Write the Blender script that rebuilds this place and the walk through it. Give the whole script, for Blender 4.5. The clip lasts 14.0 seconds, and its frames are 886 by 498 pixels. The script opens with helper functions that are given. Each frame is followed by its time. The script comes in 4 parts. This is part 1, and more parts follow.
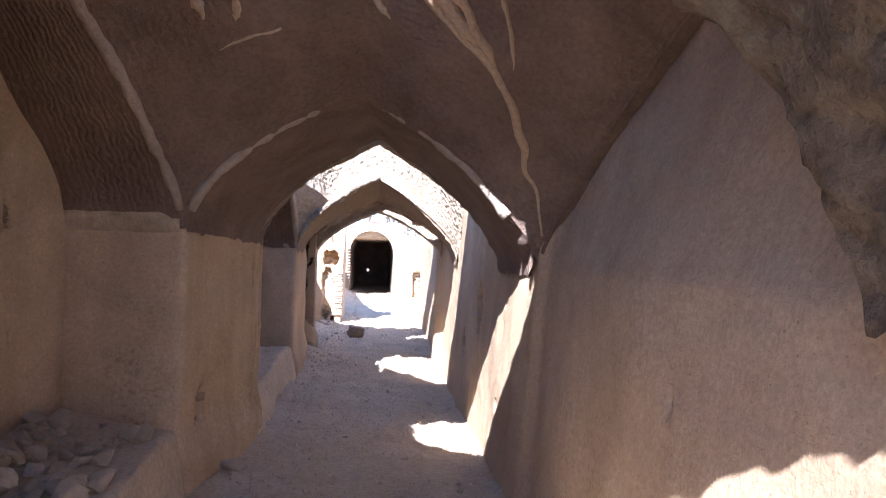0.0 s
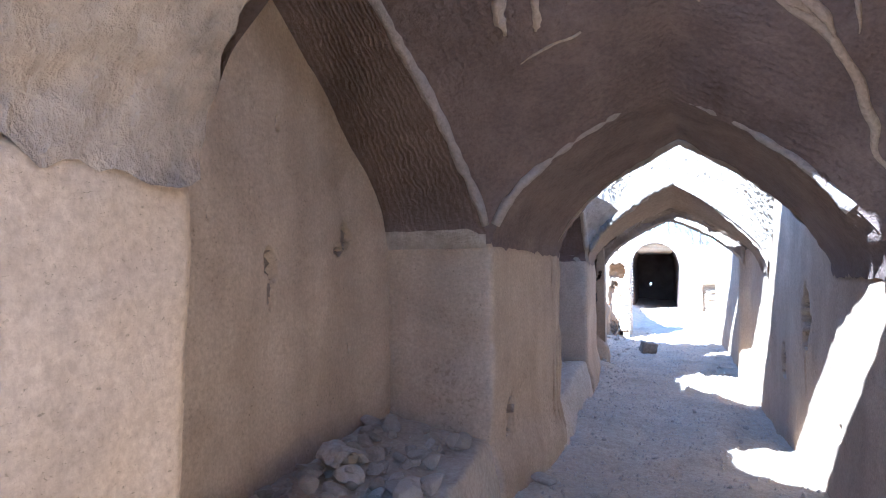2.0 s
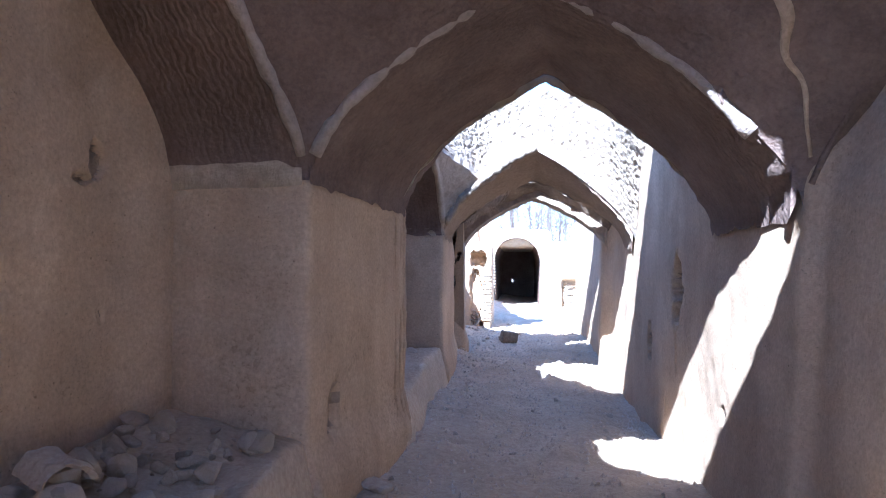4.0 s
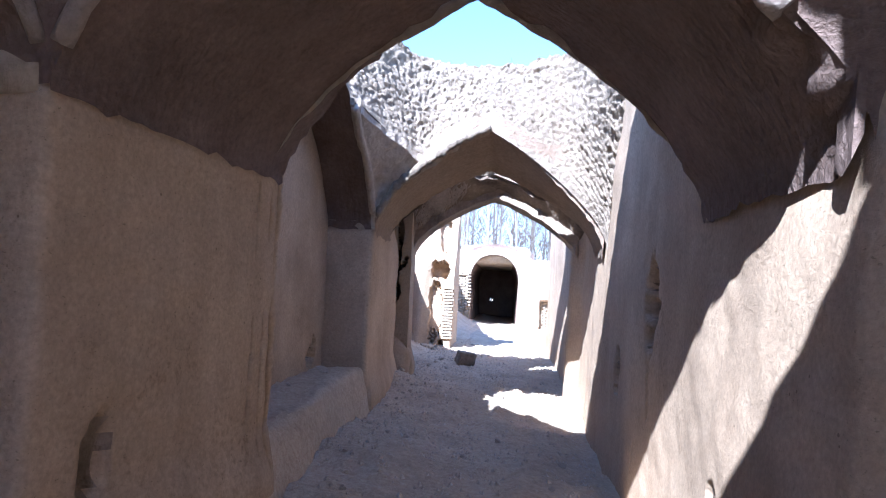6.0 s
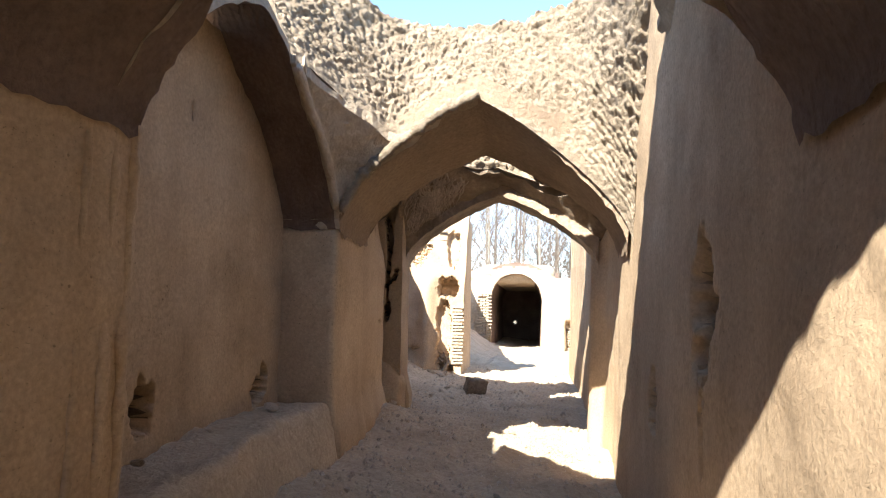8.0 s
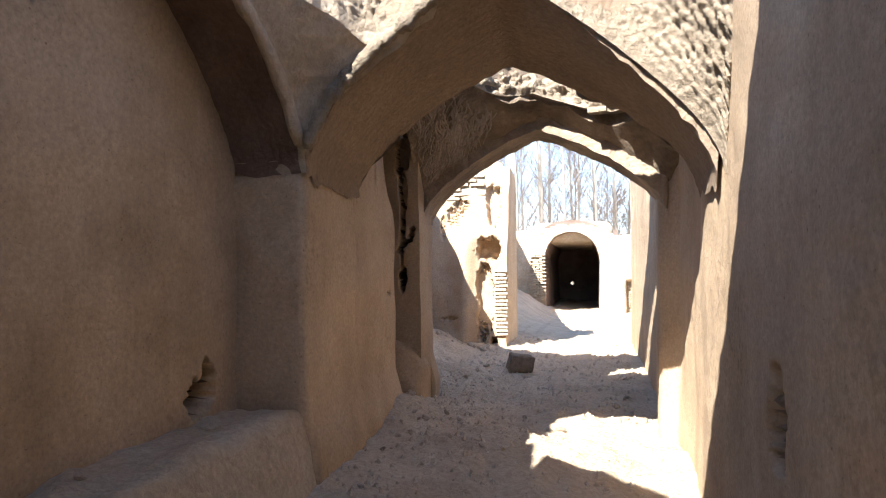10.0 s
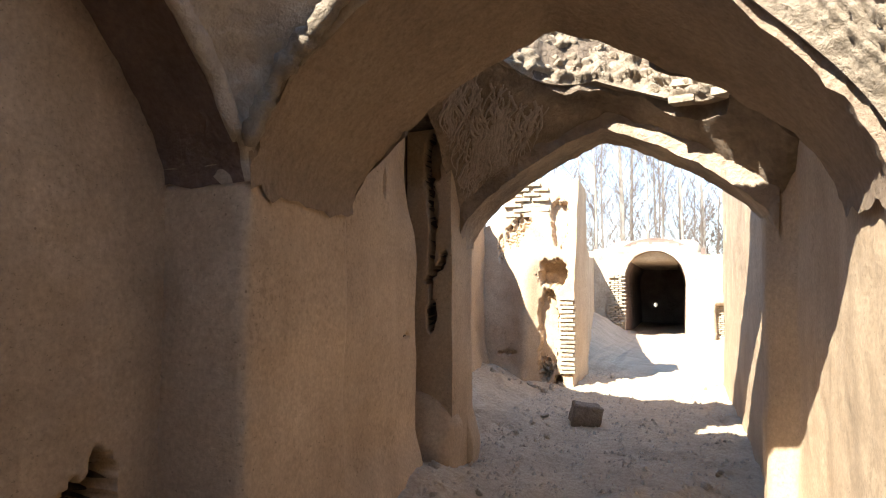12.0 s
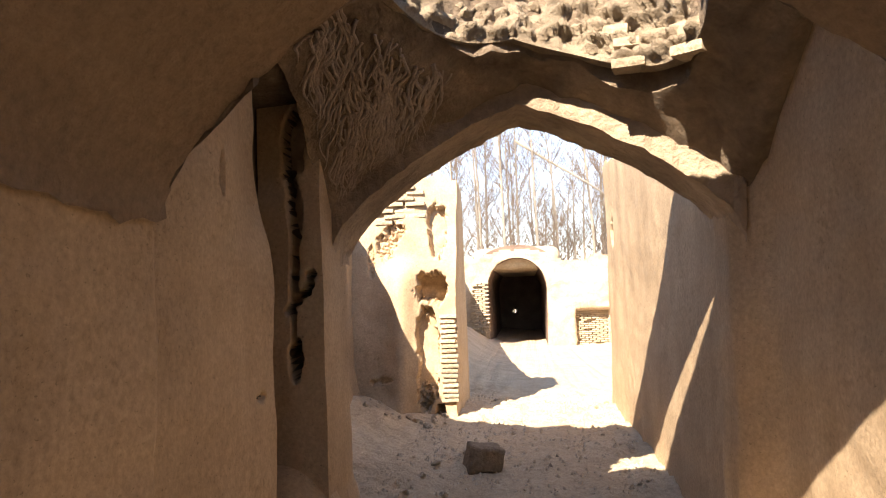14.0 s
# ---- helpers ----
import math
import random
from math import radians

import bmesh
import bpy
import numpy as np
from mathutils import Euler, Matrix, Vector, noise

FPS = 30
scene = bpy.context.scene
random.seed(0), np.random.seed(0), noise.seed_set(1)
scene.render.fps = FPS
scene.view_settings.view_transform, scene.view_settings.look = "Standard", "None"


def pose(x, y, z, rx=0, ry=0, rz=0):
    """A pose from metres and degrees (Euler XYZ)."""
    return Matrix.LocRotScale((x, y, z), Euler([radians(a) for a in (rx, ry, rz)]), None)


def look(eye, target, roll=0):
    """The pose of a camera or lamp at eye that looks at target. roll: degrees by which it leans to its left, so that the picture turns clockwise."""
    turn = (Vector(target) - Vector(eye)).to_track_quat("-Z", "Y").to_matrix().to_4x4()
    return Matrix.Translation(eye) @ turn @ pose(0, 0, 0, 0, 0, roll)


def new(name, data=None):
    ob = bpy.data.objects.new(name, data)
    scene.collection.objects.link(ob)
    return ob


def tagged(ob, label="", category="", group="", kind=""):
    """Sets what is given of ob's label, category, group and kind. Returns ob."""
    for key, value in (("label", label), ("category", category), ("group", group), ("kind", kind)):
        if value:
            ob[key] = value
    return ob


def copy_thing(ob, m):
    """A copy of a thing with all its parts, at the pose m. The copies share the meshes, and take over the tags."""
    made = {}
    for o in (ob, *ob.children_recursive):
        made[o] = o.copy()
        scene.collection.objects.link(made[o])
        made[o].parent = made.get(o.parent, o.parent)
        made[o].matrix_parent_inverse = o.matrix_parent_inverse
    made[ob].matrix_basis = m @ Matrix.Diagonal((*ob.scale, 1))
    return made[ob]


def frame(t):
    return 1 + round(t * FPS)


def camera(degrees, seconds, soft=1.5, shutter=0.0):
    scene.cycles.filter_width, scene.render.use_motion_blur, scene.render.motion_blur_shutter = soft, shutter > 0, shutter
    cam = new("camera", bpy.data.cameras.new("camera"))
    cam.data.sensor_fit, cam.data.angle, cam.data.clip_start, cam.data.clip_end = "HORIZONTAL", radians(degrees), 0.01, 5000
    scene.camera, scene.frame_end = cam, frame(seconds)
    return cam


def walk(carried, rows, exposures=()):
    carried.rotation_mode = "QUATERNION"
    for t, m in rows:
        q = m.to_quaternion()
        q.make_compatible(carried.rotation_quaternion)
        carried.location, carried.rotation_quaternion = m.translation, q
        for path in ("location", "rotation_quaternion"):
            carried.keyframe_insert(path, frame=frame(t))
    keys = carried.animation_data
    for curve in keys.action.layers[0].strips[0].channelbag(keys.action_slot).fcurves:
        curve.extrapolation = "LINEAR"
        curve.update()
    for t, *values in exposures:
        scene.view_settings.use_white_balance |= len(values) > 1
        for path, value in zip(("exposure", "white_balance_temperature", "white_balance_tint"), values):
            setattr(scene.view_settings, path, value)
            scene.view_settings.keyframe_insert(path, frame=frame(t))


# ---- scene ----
cam = camera(66.1, 14.0, soft=1.1)
PATH = [
    (0, (0.226, -0.288, 1.954), (0.417, 1.703, 1.969), 1.6),
    (0.5, (0.094, -0.294, 1.977), (0.114, 1.705, 2.054), -0.8),
    (1, (0.017, -0.252, 1.978), (-0.146, 1.739, 2.069), 0.3),
    (1.5, (-0.045, -0.237, 1.966), (-0.503, 1.709, 2.024), 0.1),
    (2, (-0.002, -0.144, 1.904), (-0.6, 1.763, 1.96), -0.6),
    (2.5, (-0.037, 0.128, 1.833), (-0.365, 2.099, 1.732), -0.1),
    (2.7, (-0.081, 0.24, 1.798), (-0.382, 2.214, 1.692), 0.9),
    (4.8, (0.111, 1.788, 1.431), (-0.063, 3.776, 1.564), -0.4),
    (5, (0.144, 1.951, 1.41), (-0.017, 3.94, 1.538), 0.1),
    (5.5, (0.279, 2.378, 1.411), (0.265, 4.376, 1.507), 0.4),
    (6, (0.434, 2.8, 1.423), (0.248, 4.788, 1.534), 2.7),
    (6.5, (0.494, 3.122, 1.401), (0.174, 5.092, 1.528), 1.6),
    (7, (0.602, 3.486, 1.426), (0.433, 5.473, 1.582), 2.0),
    (7.5, (0.665, 3.837, 1.351), (0.297, 5.8, 1.462), 1.4),
    (8, (0.665, 4.279, 1.315), (0.401, 6.253, 1.498), 1.0),
    (8.5, (0.667, 4.65, 1.305), (0.359, 6.62, 1.461), -1.0),
    (8.7, (0.684, 4.819, 1.293), (0.309, 6.78, 1.415), -0.9),
    (10.8, (0.741, 6.529, 1.383), (0.31, 8.481, 1.413), -1.1),
    (11, (0.718, 6.676, 1.379), (0.384, 8.648, 1.358), 0.7),
    (11.5, (0.745, 7.02, 1.384), (0.245, 8.952, 1.504), 0.2),
    (12, (0.765, 7.289, 1.515), (0.114, 9.176, 1.638), -0.1),
    (12.5, (0.555, 7.568, 1.613), (0.29, 9.547, 1.713), 2.1),
    (13, (0.454, 7.83, 1.649), (0.162, 9.806, 1.552), 1.2),
    (13.5, (0.368, 8.171, 1.672), (-0.017, 10.133, 1.67), -0.9),
    (14, (0.244, 8.549, 1.639), (0.009, 10.53, 1.781), -2.3),
]
EXPOSURES = [(0.0, 2.7, 5350, 18), (0.5, 2.92, 5050, 16), (1.0, 3.06, 4800, 9), (1.5, 3.15, 4480, 7), (2.0, 3.35, 4270, 6), (2.5, 3.35, 4270, 6), (5.0, 2.62, 4600, 14), (6.5, 2.36, 4800, 14), (7.0, 2.32, 5400, 12), (7.5, 2.3, 6150, 7), (8.5, 2.3, 6450, 8), (11.0, 2.32, 5850, 9), (11.5, 2.3, 6200, 8), (12.5, 2.4, 6550, 7), (13.0, 2.27, 6900, 10), (13.5, 2.15, 7250, 12), (14.0, 2.07, 7700, 14)]
walk(cam, [(t, look(eye, target, roll)) for t, eye, target, roll in PATH], EXPOSURES)


# ---- light ----
SUN_AZ, SUN_EL = -21.0, 40.0      # the light travels ahead and to the right
world = bpy.data.worlds.new("sky")
scene.world = world
world.use_nodes = True
wn = world.node_tree.nodes
sky = wn.new("ShaderNodeTexSky")
sky.sky_type, sky.sun_disc = "NISHITA", False
sky.altitude, sky.dust_density, sky.ozone_density = 1500, 0.1, 1.5
sky.sun_elevation, sky.sun_rotation = radians(SUN_EL), radians(180 + 21)
world.node_tree.links.new(sky.outputs[0], wn["Background"].inputs[0])
wn["Background"].inputs[1].default_value = 0.115
lamp = bpy.data.lights.new("sun", "SUN")
lamp.energy, lamp.angle, lamp.color = 4.7, radians(0.5), (1.0, 0.95, 0.87)
sun = new("sun", lamp)
sun.matrix_world = pose(0, 0, 30, 90 - SUN_EL, 0, SUN_AZ)


# ---- materials ----
def material(name, base, dark, light, grain=30.0, bump=0.5, blotch=1.6, streak=0.0, rough=0.95, fleck=0.0, per_piece=0.0, course=0.0):
    m = bpy.data.materials.new(name)
    m.use_nodes = True
    t = m.node_tree
    n, k = t.nodes, t.links.new
    b = n["Principled BSDF"]
    b.inputs["Roughness"].default_value = rough
    b.inputs["Specular IOR Level"].default_value = 0.15
    co = n.new("ShaderNodeTexCoord").outputs["Object"]

    def tex(scale, detail, src=co, rough_=0.6, dist=0.0):
        q = n.new("ShaderNodeTexNoise")
        q.inputs["Scale"].default_value, q.inputs["Detail"].default_value = scale, detail
        q.inputs["Roughness"].default_value, q.inputs["Distortion"].default_value = rough_, dist
        k(src, q.inputs["Vector"])
        return q.outputs["Fac"]

    def ramp(src, lo, hi, c0, c1):
        r = n.new("ShaderNodeValToRGB")
        r.color_ramp.elements[0].position, r.color_ramp.elements[1].position = lo, hi
        r.color_ramp.elements[0].color, r.color_ramp.elements[1].color = (*c0, 1), (*c1, 1)
        k(src, r.inputs[0])
        return r.outputs[0]

    def mix(mode, fac, a, c):
        x = n.new("ShaderNodeMix")
        x.data_type, x.blend_type = "RGBA", mode
        if isinstance(fac, float):
            x.inputs[0].default_value = fac
        else:
            k(fac, x.inputs[0])
        k(a, x.inputs[6])
        if isinstance(c, tuple):
            x.inputs[7].default_value = (*c, 1)
        else:
            k(c, x.inputs[7])
        return x.outputs[2]

    big = tex(blotch, 5, dist=0.4)
    col = ramp(big, 0.3, 0.7, dark, light)
    mid = tex(blotch * 6, 6)
    col = mix("MIX", ramp(mid, 0.35, 0.7, (0, 0, 0), (0.55, 0.55, 0.55)), col, base)
    fine = tex(grain, 6, rough_=0.7)
    col = mix("OVERLAY", 0.5, col, ramp(fine, 0.25, 0.75, (0.25, 0.25, 0.25), (0.75, 0.75, 0.75)))
    if streak:
        mp = n.new("ShaderNodeMapping")
        mp.inputs["Scale"].default_value = (2.6, 2.6, 0.3)
        k(co, mp.inputs[0])
        st = tex(1.0, 5, mp.outputs[0], dist=0.3)
        col = mix("MULTIPLY", streak, col, ramp(st, 0.35, 0.65, (0.62, 0.58, 0.55), (1.1, 1.1, 1.1)))
    if fleck:
        pm = n.new("ShaderNodeMapping")
        pm.inputs["Scale"].default_value = (60, 60, 95)
        k(co, pm.inputs[0])
        pits = ramp(tex(1.0, 2, pm.outputs[0], dist=0.6), 0.64, 0.74, (1, 1, 1), (0.5, 0.52, 0.48))
        col = mix("MULTIPLY", 0.8, col, pits)
        mould = mix("MULTIPLY", 1.0, ramp(tex(24, 4, dist=0.3), 0.52, 0.6, (0, 0, 0), (1, 1, 1)), ramp(tex(1.1, 3), 0.52, 0.68, (0, 0, 0), (0.4, 0.4, 0.4)))
        col = mix("MULTIPLY", mould, col, (0.45, 0.42, 0.36))
        stain = ramp(tex(0.9, 6, rough_=0.75), 0.56, 0.7, (1, 1, 1), (0.72, 0.7, 0.66))
        col = mix("MULTIPLY", 0.55, col, stain)
        vo = n.new("ShaderNodeTexVoronoi")
        vo.inputs["Scale"].default_value = 14
        k(co, vo.inputs["Vector"])
        gate = tex(2.2, 2)
        spot = n.new("ShaderNodeMath")
        spot.operation = "LESS_THAN"
        k(vo.outputs["Distance"], spot.inputs[0])
        spot.inputs[1].default_value = 0.09
        gm = n.new("ShaderNodeMath")
        gm.operation = "MULTIPLY"
        k(spot.outputs[0], gm.inputs[0])
        k(ramp(gate, 0.5, 0.65, (0, 0, 0), (fleck, fleck, fleck)), gm.inputs[1])
        col = mix("MIX", gm.outputs[0], col, (base[0] * 0.35, base[1] * 0.33, base[2] * 0.3))
    if fleck:
        chips = n.new("ShaderNodeRGBToBW")
        k(pits, chips.inputs[0])
    if per_piece:
        oi = n.new("ShaderNodeObjectInfo").outputs["Random"]
        v = 1 - per_piece
        col = mix("MULTIPLY", 1.0, col, ramp(oi, 0, 1, (v, v, v * 0.97), (1.15, 1.15, 1.12)))
    k(col, b.inputs["Base Color"])
    bp = n.new("ShaderNodeBump")
    bp.inputs["Strength"].default_value, bp.inputs["Distance"].default_value = bump, 0.035
    ad = n.new("ShaderNodeMath")
    ad.operation = "MULTIPLY_ADD"
    k(mid, ad.inputs[0])
    ad.inputs[1].default_value = 0.5
    k(fine, ad.inputs[2])
    height = ad.outputs[0]
    if fleck:
        dig = n.new("ShaderNodeMath")
        dig.operation = "MULTIPLY_ADD"
        k(chips.outputs[0], dig.inputs[0])
        dig.inputs[1].default_value = 0.6
        k(height, dig.inputs[2])
        height = dig.outputs[0]
    if course:
        at = n.new("ShaderNodeAttribute")
        at.attribute_name = "course"
        warp = n.new("ShaderNodeMath")
        warp.operation = "MULTIPLY_ADD"
        k(mid, warp.inputs[0])
        warp.inputs[1].default_value = 0.16
        k(at.outputs["Fac"], warp.inputs[2])
        fr = n.new("ShaderNodeMath")
        fr.operation = "PINGPONG"
        k(warp.outputs[0], fr.inputs[0])
        fr.inputs[1].default_value = 0.03
        ml = n.new("ShaderNodeMath")
        ml.operation = "MULTIPLY_ADD"
        k(fr.outputs[0], ml.inputs[0])
        gate = n.new("ShaderNodeMath")
        gate.operation = "MULTIPLY"
        k(ramp(tex(1.3, 3), 0.35, 0.75, (0.1, 0.1, 0.1), (1, 1, 1)), gate.inputs[0])
        gate.inputs[1].default_value = course
        k(gate.outputs[0], ml.inputs[1])
        k(height, ml.inputs[2])
        height = ml.outputs[0]
    k(height, bp.inputs["Height"])
    k(bp.outputs[0], b.inputs["Normal"])
    return m


PLASTER = material("mud_plaster", (0.45, 0.331, 0.217), (0.365, 0.262, 0.17), (0.51, 0.38, 0.252), streak=0.3, fleck=0.7, bump=0.28, grain=42)
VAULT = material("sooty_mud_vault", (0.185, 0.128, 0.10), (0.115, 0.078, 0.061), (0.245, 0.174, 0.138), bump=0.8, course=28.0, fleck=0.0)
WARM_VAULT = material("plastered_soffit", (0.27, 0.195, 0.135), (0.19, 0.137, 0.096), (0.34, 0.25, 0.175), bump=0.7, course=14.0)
ROUGH_VAULT = material("bare_mud_vault", (0.33, 0.25, 0.175), (0.14, 0.105, 0.08), (0.46, 0.35, 0.25), grain=12, bump=1.0, course=8.0)
EARTH = material("trodden_earth", (0.58, 0.45, 0.315), (0.45, 0.345, 0.235), (0.65, 0.51, 0.36), grain=24, bump=1.0, blotch=1.8)
RUBBLE = material("broken_mud", (0.57, 0.465, 0.36), (0.47, 0.38, 0.29), (0.63, 0.52, 0.41), bump=0.8, per_piece=0.25)
ROUGH = material("eroded_mud", (0.42, 0.335, 0.24), (0.32, 0.25, 0.18), (0.49, 0.395, 0.295), grain=14, bump=1.0, course=6.0)
SCAR_PALE = material("chipped_mud", (0.27, 0.205, 0.145), (0.18, 0.135, 0.095), (0.36, 0.275, 0.2), grain=20, bump=1.0, blotch=7.0)
# dark mud of bared cores; also used to paint shade into hollows
SCAR_SHADE = material("scarred_shaded_mud", (0.13, 0.098, 0.07), (0.07, 0.052, 0.038), (0.2, 0.155, 0.11), grain=20, bump=1.0, blotch=7.0)
SOOT = material("sooty_broken_vault", (0.2, 0.15, 0.108), (0.07, 0.05, 0.038), (0.36, 0.275, 0.195), grain=20, bump=1.0, course=8.0, blotch=2.2)
CORE = material("fallen_core", (0.29, 0.228, 0.164), (0.19, 0.148, 0.105), (0.37, 0.295, 0.216), grain=26, bump=1.0, blotch=4.0)
RIB = material("rib_plaster", (0.36, 0.29, 0.235), (0.29, 0.23, 0.185), (0.42, 0.34, 0.28), grain=24, bump=0.9)
TRAIL = material("mud_trail", (0.48, 0.36, 0.24), (0.42, 0.3, 0.2), (0.52, 0.4, 0.28), bump=0.9)
BRICK = material("mud_brick", (0.43, 0.345, 0.25), (0.36, 0.28, 0.205), (0.48, 0.39, 0.29), grain=18, bump=0.8, per_piece=0.2)
BARK = material("pale_bark", (0.26, 0.235, 0.2), (0.16, 0.135, 0.11), (0.34, 0.31, 0.27), grain=40, bump=0.4)
TWIG = material("dry_twigs", (0.15, 0.115, 0.09), (0.1, 0.078, 0.062), (0.2, 0.155, 0.125), grain=40, bump=0.2)

# ---- building helpers ----
SKEW = 0.14


def skewed(x, v, z):
    """The arches stand a little askew to the side walls."""
    return (x, v - SKEW * (x - 0.2), z)


def wobble(p, amp, freq=1.7):
    q = Vector(p)
    d = noise.noise_vector(q * freq) * amp + noise.noise_vector(q * freq * 4.1) * amp * 0.35
    return q + d


def from_grid(name, P, Q, keep, mat, smooth=True, parent=None):
    """A solid between the inner sheet P and the outer sheet Q, both n x m grids of points; cells not kept are open."""
    n, m = len(P), len(P[0])
    verts, faces, flags = [], [], []
    for sheet in (P, Q):
        for row in sheet:
            verts.extend(tuple(c) for c in row)
    off = n * m

    def vid(i, j, s):
        return s * off + i * m + j

    def has(i, j):
        return 0 <= i < n - 1 and 0 <= j < m - 1 and keep[i][j]

    for i in range(n - 1):
        for j in range(m - 1):
            if not keep[i][j]:
                continue
            faces.append((vid(i, j, 0), vid(i, j + 1, 0), vid(i + 1, j + 1, 0), vid(i + 1, j, 0)))
            flags.append(smooth)
            faces.append((vid(i, j, 1), vid(i + 1, j, 1), vid(i + 1, j + 1, 1), vid(i, j + 1, 1)))
            flags.append(smooth)
            for (di, dj, a, b) in ((-1, 0, (i, j), (i, j + 1)), (1, 0, (i + 1, j + 1), (i + 1, j)), (0, -1, (i + 1, j), (i, j)), (0, 1, (i, j + 1), (i + 1, j + 1))):
                if not has(i + di, j + dj):
                    base = len(verts)
                    pa, pb, qb, qa = verts[vid(*a, 0)], verts[vid(*b, 0)], verts[vid(*b, 1)], verts[vid(*a, 1)]
                    verts.extend((pa, pb, qb, qa))
                    faces.append((base + 1, base, base + 3, base + 2))
                    flags.append(False)
    me = bpy.data.meshes.new(name)
    me.from_pydata(verts, [], faces)
    me.polygons.foreach_set("use_smooth", flags)
    me.materials.append(mat)
    me.update()
    ob = new(name, me)
    ob.parent = parent
    return ob


def part(name, bm, mat, parent=None, label="", smooth=True):
    me = bpy.data.meshes.new(name)
    bm.to_mesh(me)
    bm.free()
    me.polygons.foreach_set("use_smooth", [smooth] * len(me.polygons))
    me.materials.append(mat)
    ob = new(name, me)
    ob.parent = parent
    if label:
        tagged(ob, label)
    return ob


def round_box(size, r, step, bend, bm=None):
    """A box of half-sizes, with rounded edges, cut into cells of about step, each vertex then passed through bend(x, y, z)."""
    bm = bm or bmesh.new()
    h = size
    made = {}

    def vert(p):
        key = tuple(round(c, 4) for c in p)
        if key not in made:
            inner = Vector([max(-h[a] + r, min(h[a] - r, p[a])) for a in range(3)])
            d = Vector(p) - inner
            if d.length > 1e-6:
                d = d.normalized() * r
            made[key] = bm.verts.new(bend(*(inner + d)))
        return made[key]

    for ax in range(3):
        a, b = (ax + 1) % 3, (ax + 2) % 3
        na, nb = max(2, round(2 * h[a] / step)), max(2, round(2 * h[b] / step))
        for s in (-1, 1):
            def at(i, j):
                p = [0, 0, 0]
                p[ax], p[a], p[b] = s * h[ax], -h[a] + 2 * h[a] * i / na, -h[b] + 2 * h[b] * j / nb
                return vert(p)
            for i in range(na):
                for j in range(nb):
                    q = [at(i, j), at(i + 1, j), at(i + 1, j + 1), at(i, j + 1)]
                    bm.faces.new(q if s > 0 else q[::-1])
    return bm


def block(name, x0, x1, v0, v1, z0, z1, mat=None, step=0.09, r=0.04, amp=0.025, skew=True, lean=None, kind="structure", parent=None):
    cx, cv, cz = (x0 + x1) / 2, (v0 + v1) / 2, (z0 + z1) / 2

    def bend(a, b, c):
        x, v, z = cx + a, cv + b, cz + c
        if lean:
            x, v, z = lean(x, v, z)
        return wobble(skewed(x, v, z) if skew else (x, v, z), amp)

    ob = part(name, round_box((abs(x1 - x0) / 2, abs(v1 - v0) / 2, abs(z1 - z0) / 2), r, step, bend), mat or PLASTER, parent)
    return tagged(ob, kind=kind)


def pointed(s):
    """The height, 0 to 1, of a low pointed arch at s, -1 to 1."""
    p = min(1.0, abs(s))
    return 0.5 * math.sqrt(1 - p * p) + 0.5 * (1 - p)


def curve_steps(n):
    return [-math.cos(math.pi * i / n) for i in range(n + 1)]


# ---- plan ----
XR = 1.42


def lerp_table(v, table):
    if v <= table[0][0]:
        return table[0][1]
    for a, b in zip(table, table[1:]):
        if v <= b[0]:
            return a[1] + (b[1] - a[1]) * (v - a[0]) / (b[0] - a[0])
    return table[-1][1]


def left_x(v):
    return lerp_table(v, ((1.2, -1.2), (4.9, -1.25), (6.5, -0.98), (12.4, -0.93)))


def spring(x, v):
    left, right = lerp_table(v, ((1, 2.17), (5, 2.09), (9.5, 1.98), (12.5, 1.9))), lerp_table(v, ((1, 1.87), (5, 1.83), (9.5, 1.8), (12.5, 1.9)))
    s = max(0, min(1, (x + 1.2) / 2.6))
    return left + (right - left) * s


def smooth(a, b, x):
    t = max(0.0, min(1.0, (x - a) / (b - a)))
    return t * t * (3 - 2 * t)


def ground_z(x, y):
    z = 0.03 * noise.noise((x * 0.8, y * 0.8, 3)) + 0.034 * noise.noise((x * 2.6, y * 2.6, 8)) + 0.022 * noise.noise((x * 8, y * 8, 1)) + 0.007 * noise.noise((x * 17, y * 17, 4))
    z += 0.47 * (1 - smooth(0.0, 2.2, y))                       # heaped earth where the walk begins
    z += 0.07 * (1 - smooth(4.5, 6.5, y)) + 0.07 * smooth(12.5, 15, y)
    z += 0.10 * smooth(0.1, -1.0, x) * smooth(5, 8, y) - 0.14 * smooth(0.5, 1.4, x) * smooth(6, 8, y) * (1 - smooth(12.0, 14, y))
    z += 0.13 * math.exp(-((x - 0.0) / 0.6) ** 2 - ((y - 11.0) / 0.55) ** 2) + 0.10 * math.exp(-((x + 0.5) / 0.5) ** 2 - ((y - 8.3) / 1.0) ** 2)
    z += 0.22 * math.exp(-((x + 1.1) / 0.45) ** 2 - ((y - 11.7) / 0.6) ** 2)
    z += 0.28 * smooth(-0.9, -2.0, x) * smooth(13.2, 15.5, y) * (1 - smooth(18, 20, y))
    z += 0.9 * smooth(-0.5, -2.2, x) * smooth(19, 27, y) * (1 - smooth(33, 36, y))  # spoil heaped along the far wall
    z -= 0.36 * smooth(18.5, 31, y)
    z += 0.05 * abs(noise.noise((x * 4, y * 4, 11))) * smooth(5, 8, y) + 0.05 * max(0.0, noise.noise((x * 1.7, y * 1.7, 21))) * smooth(4, 7, y)
    return z


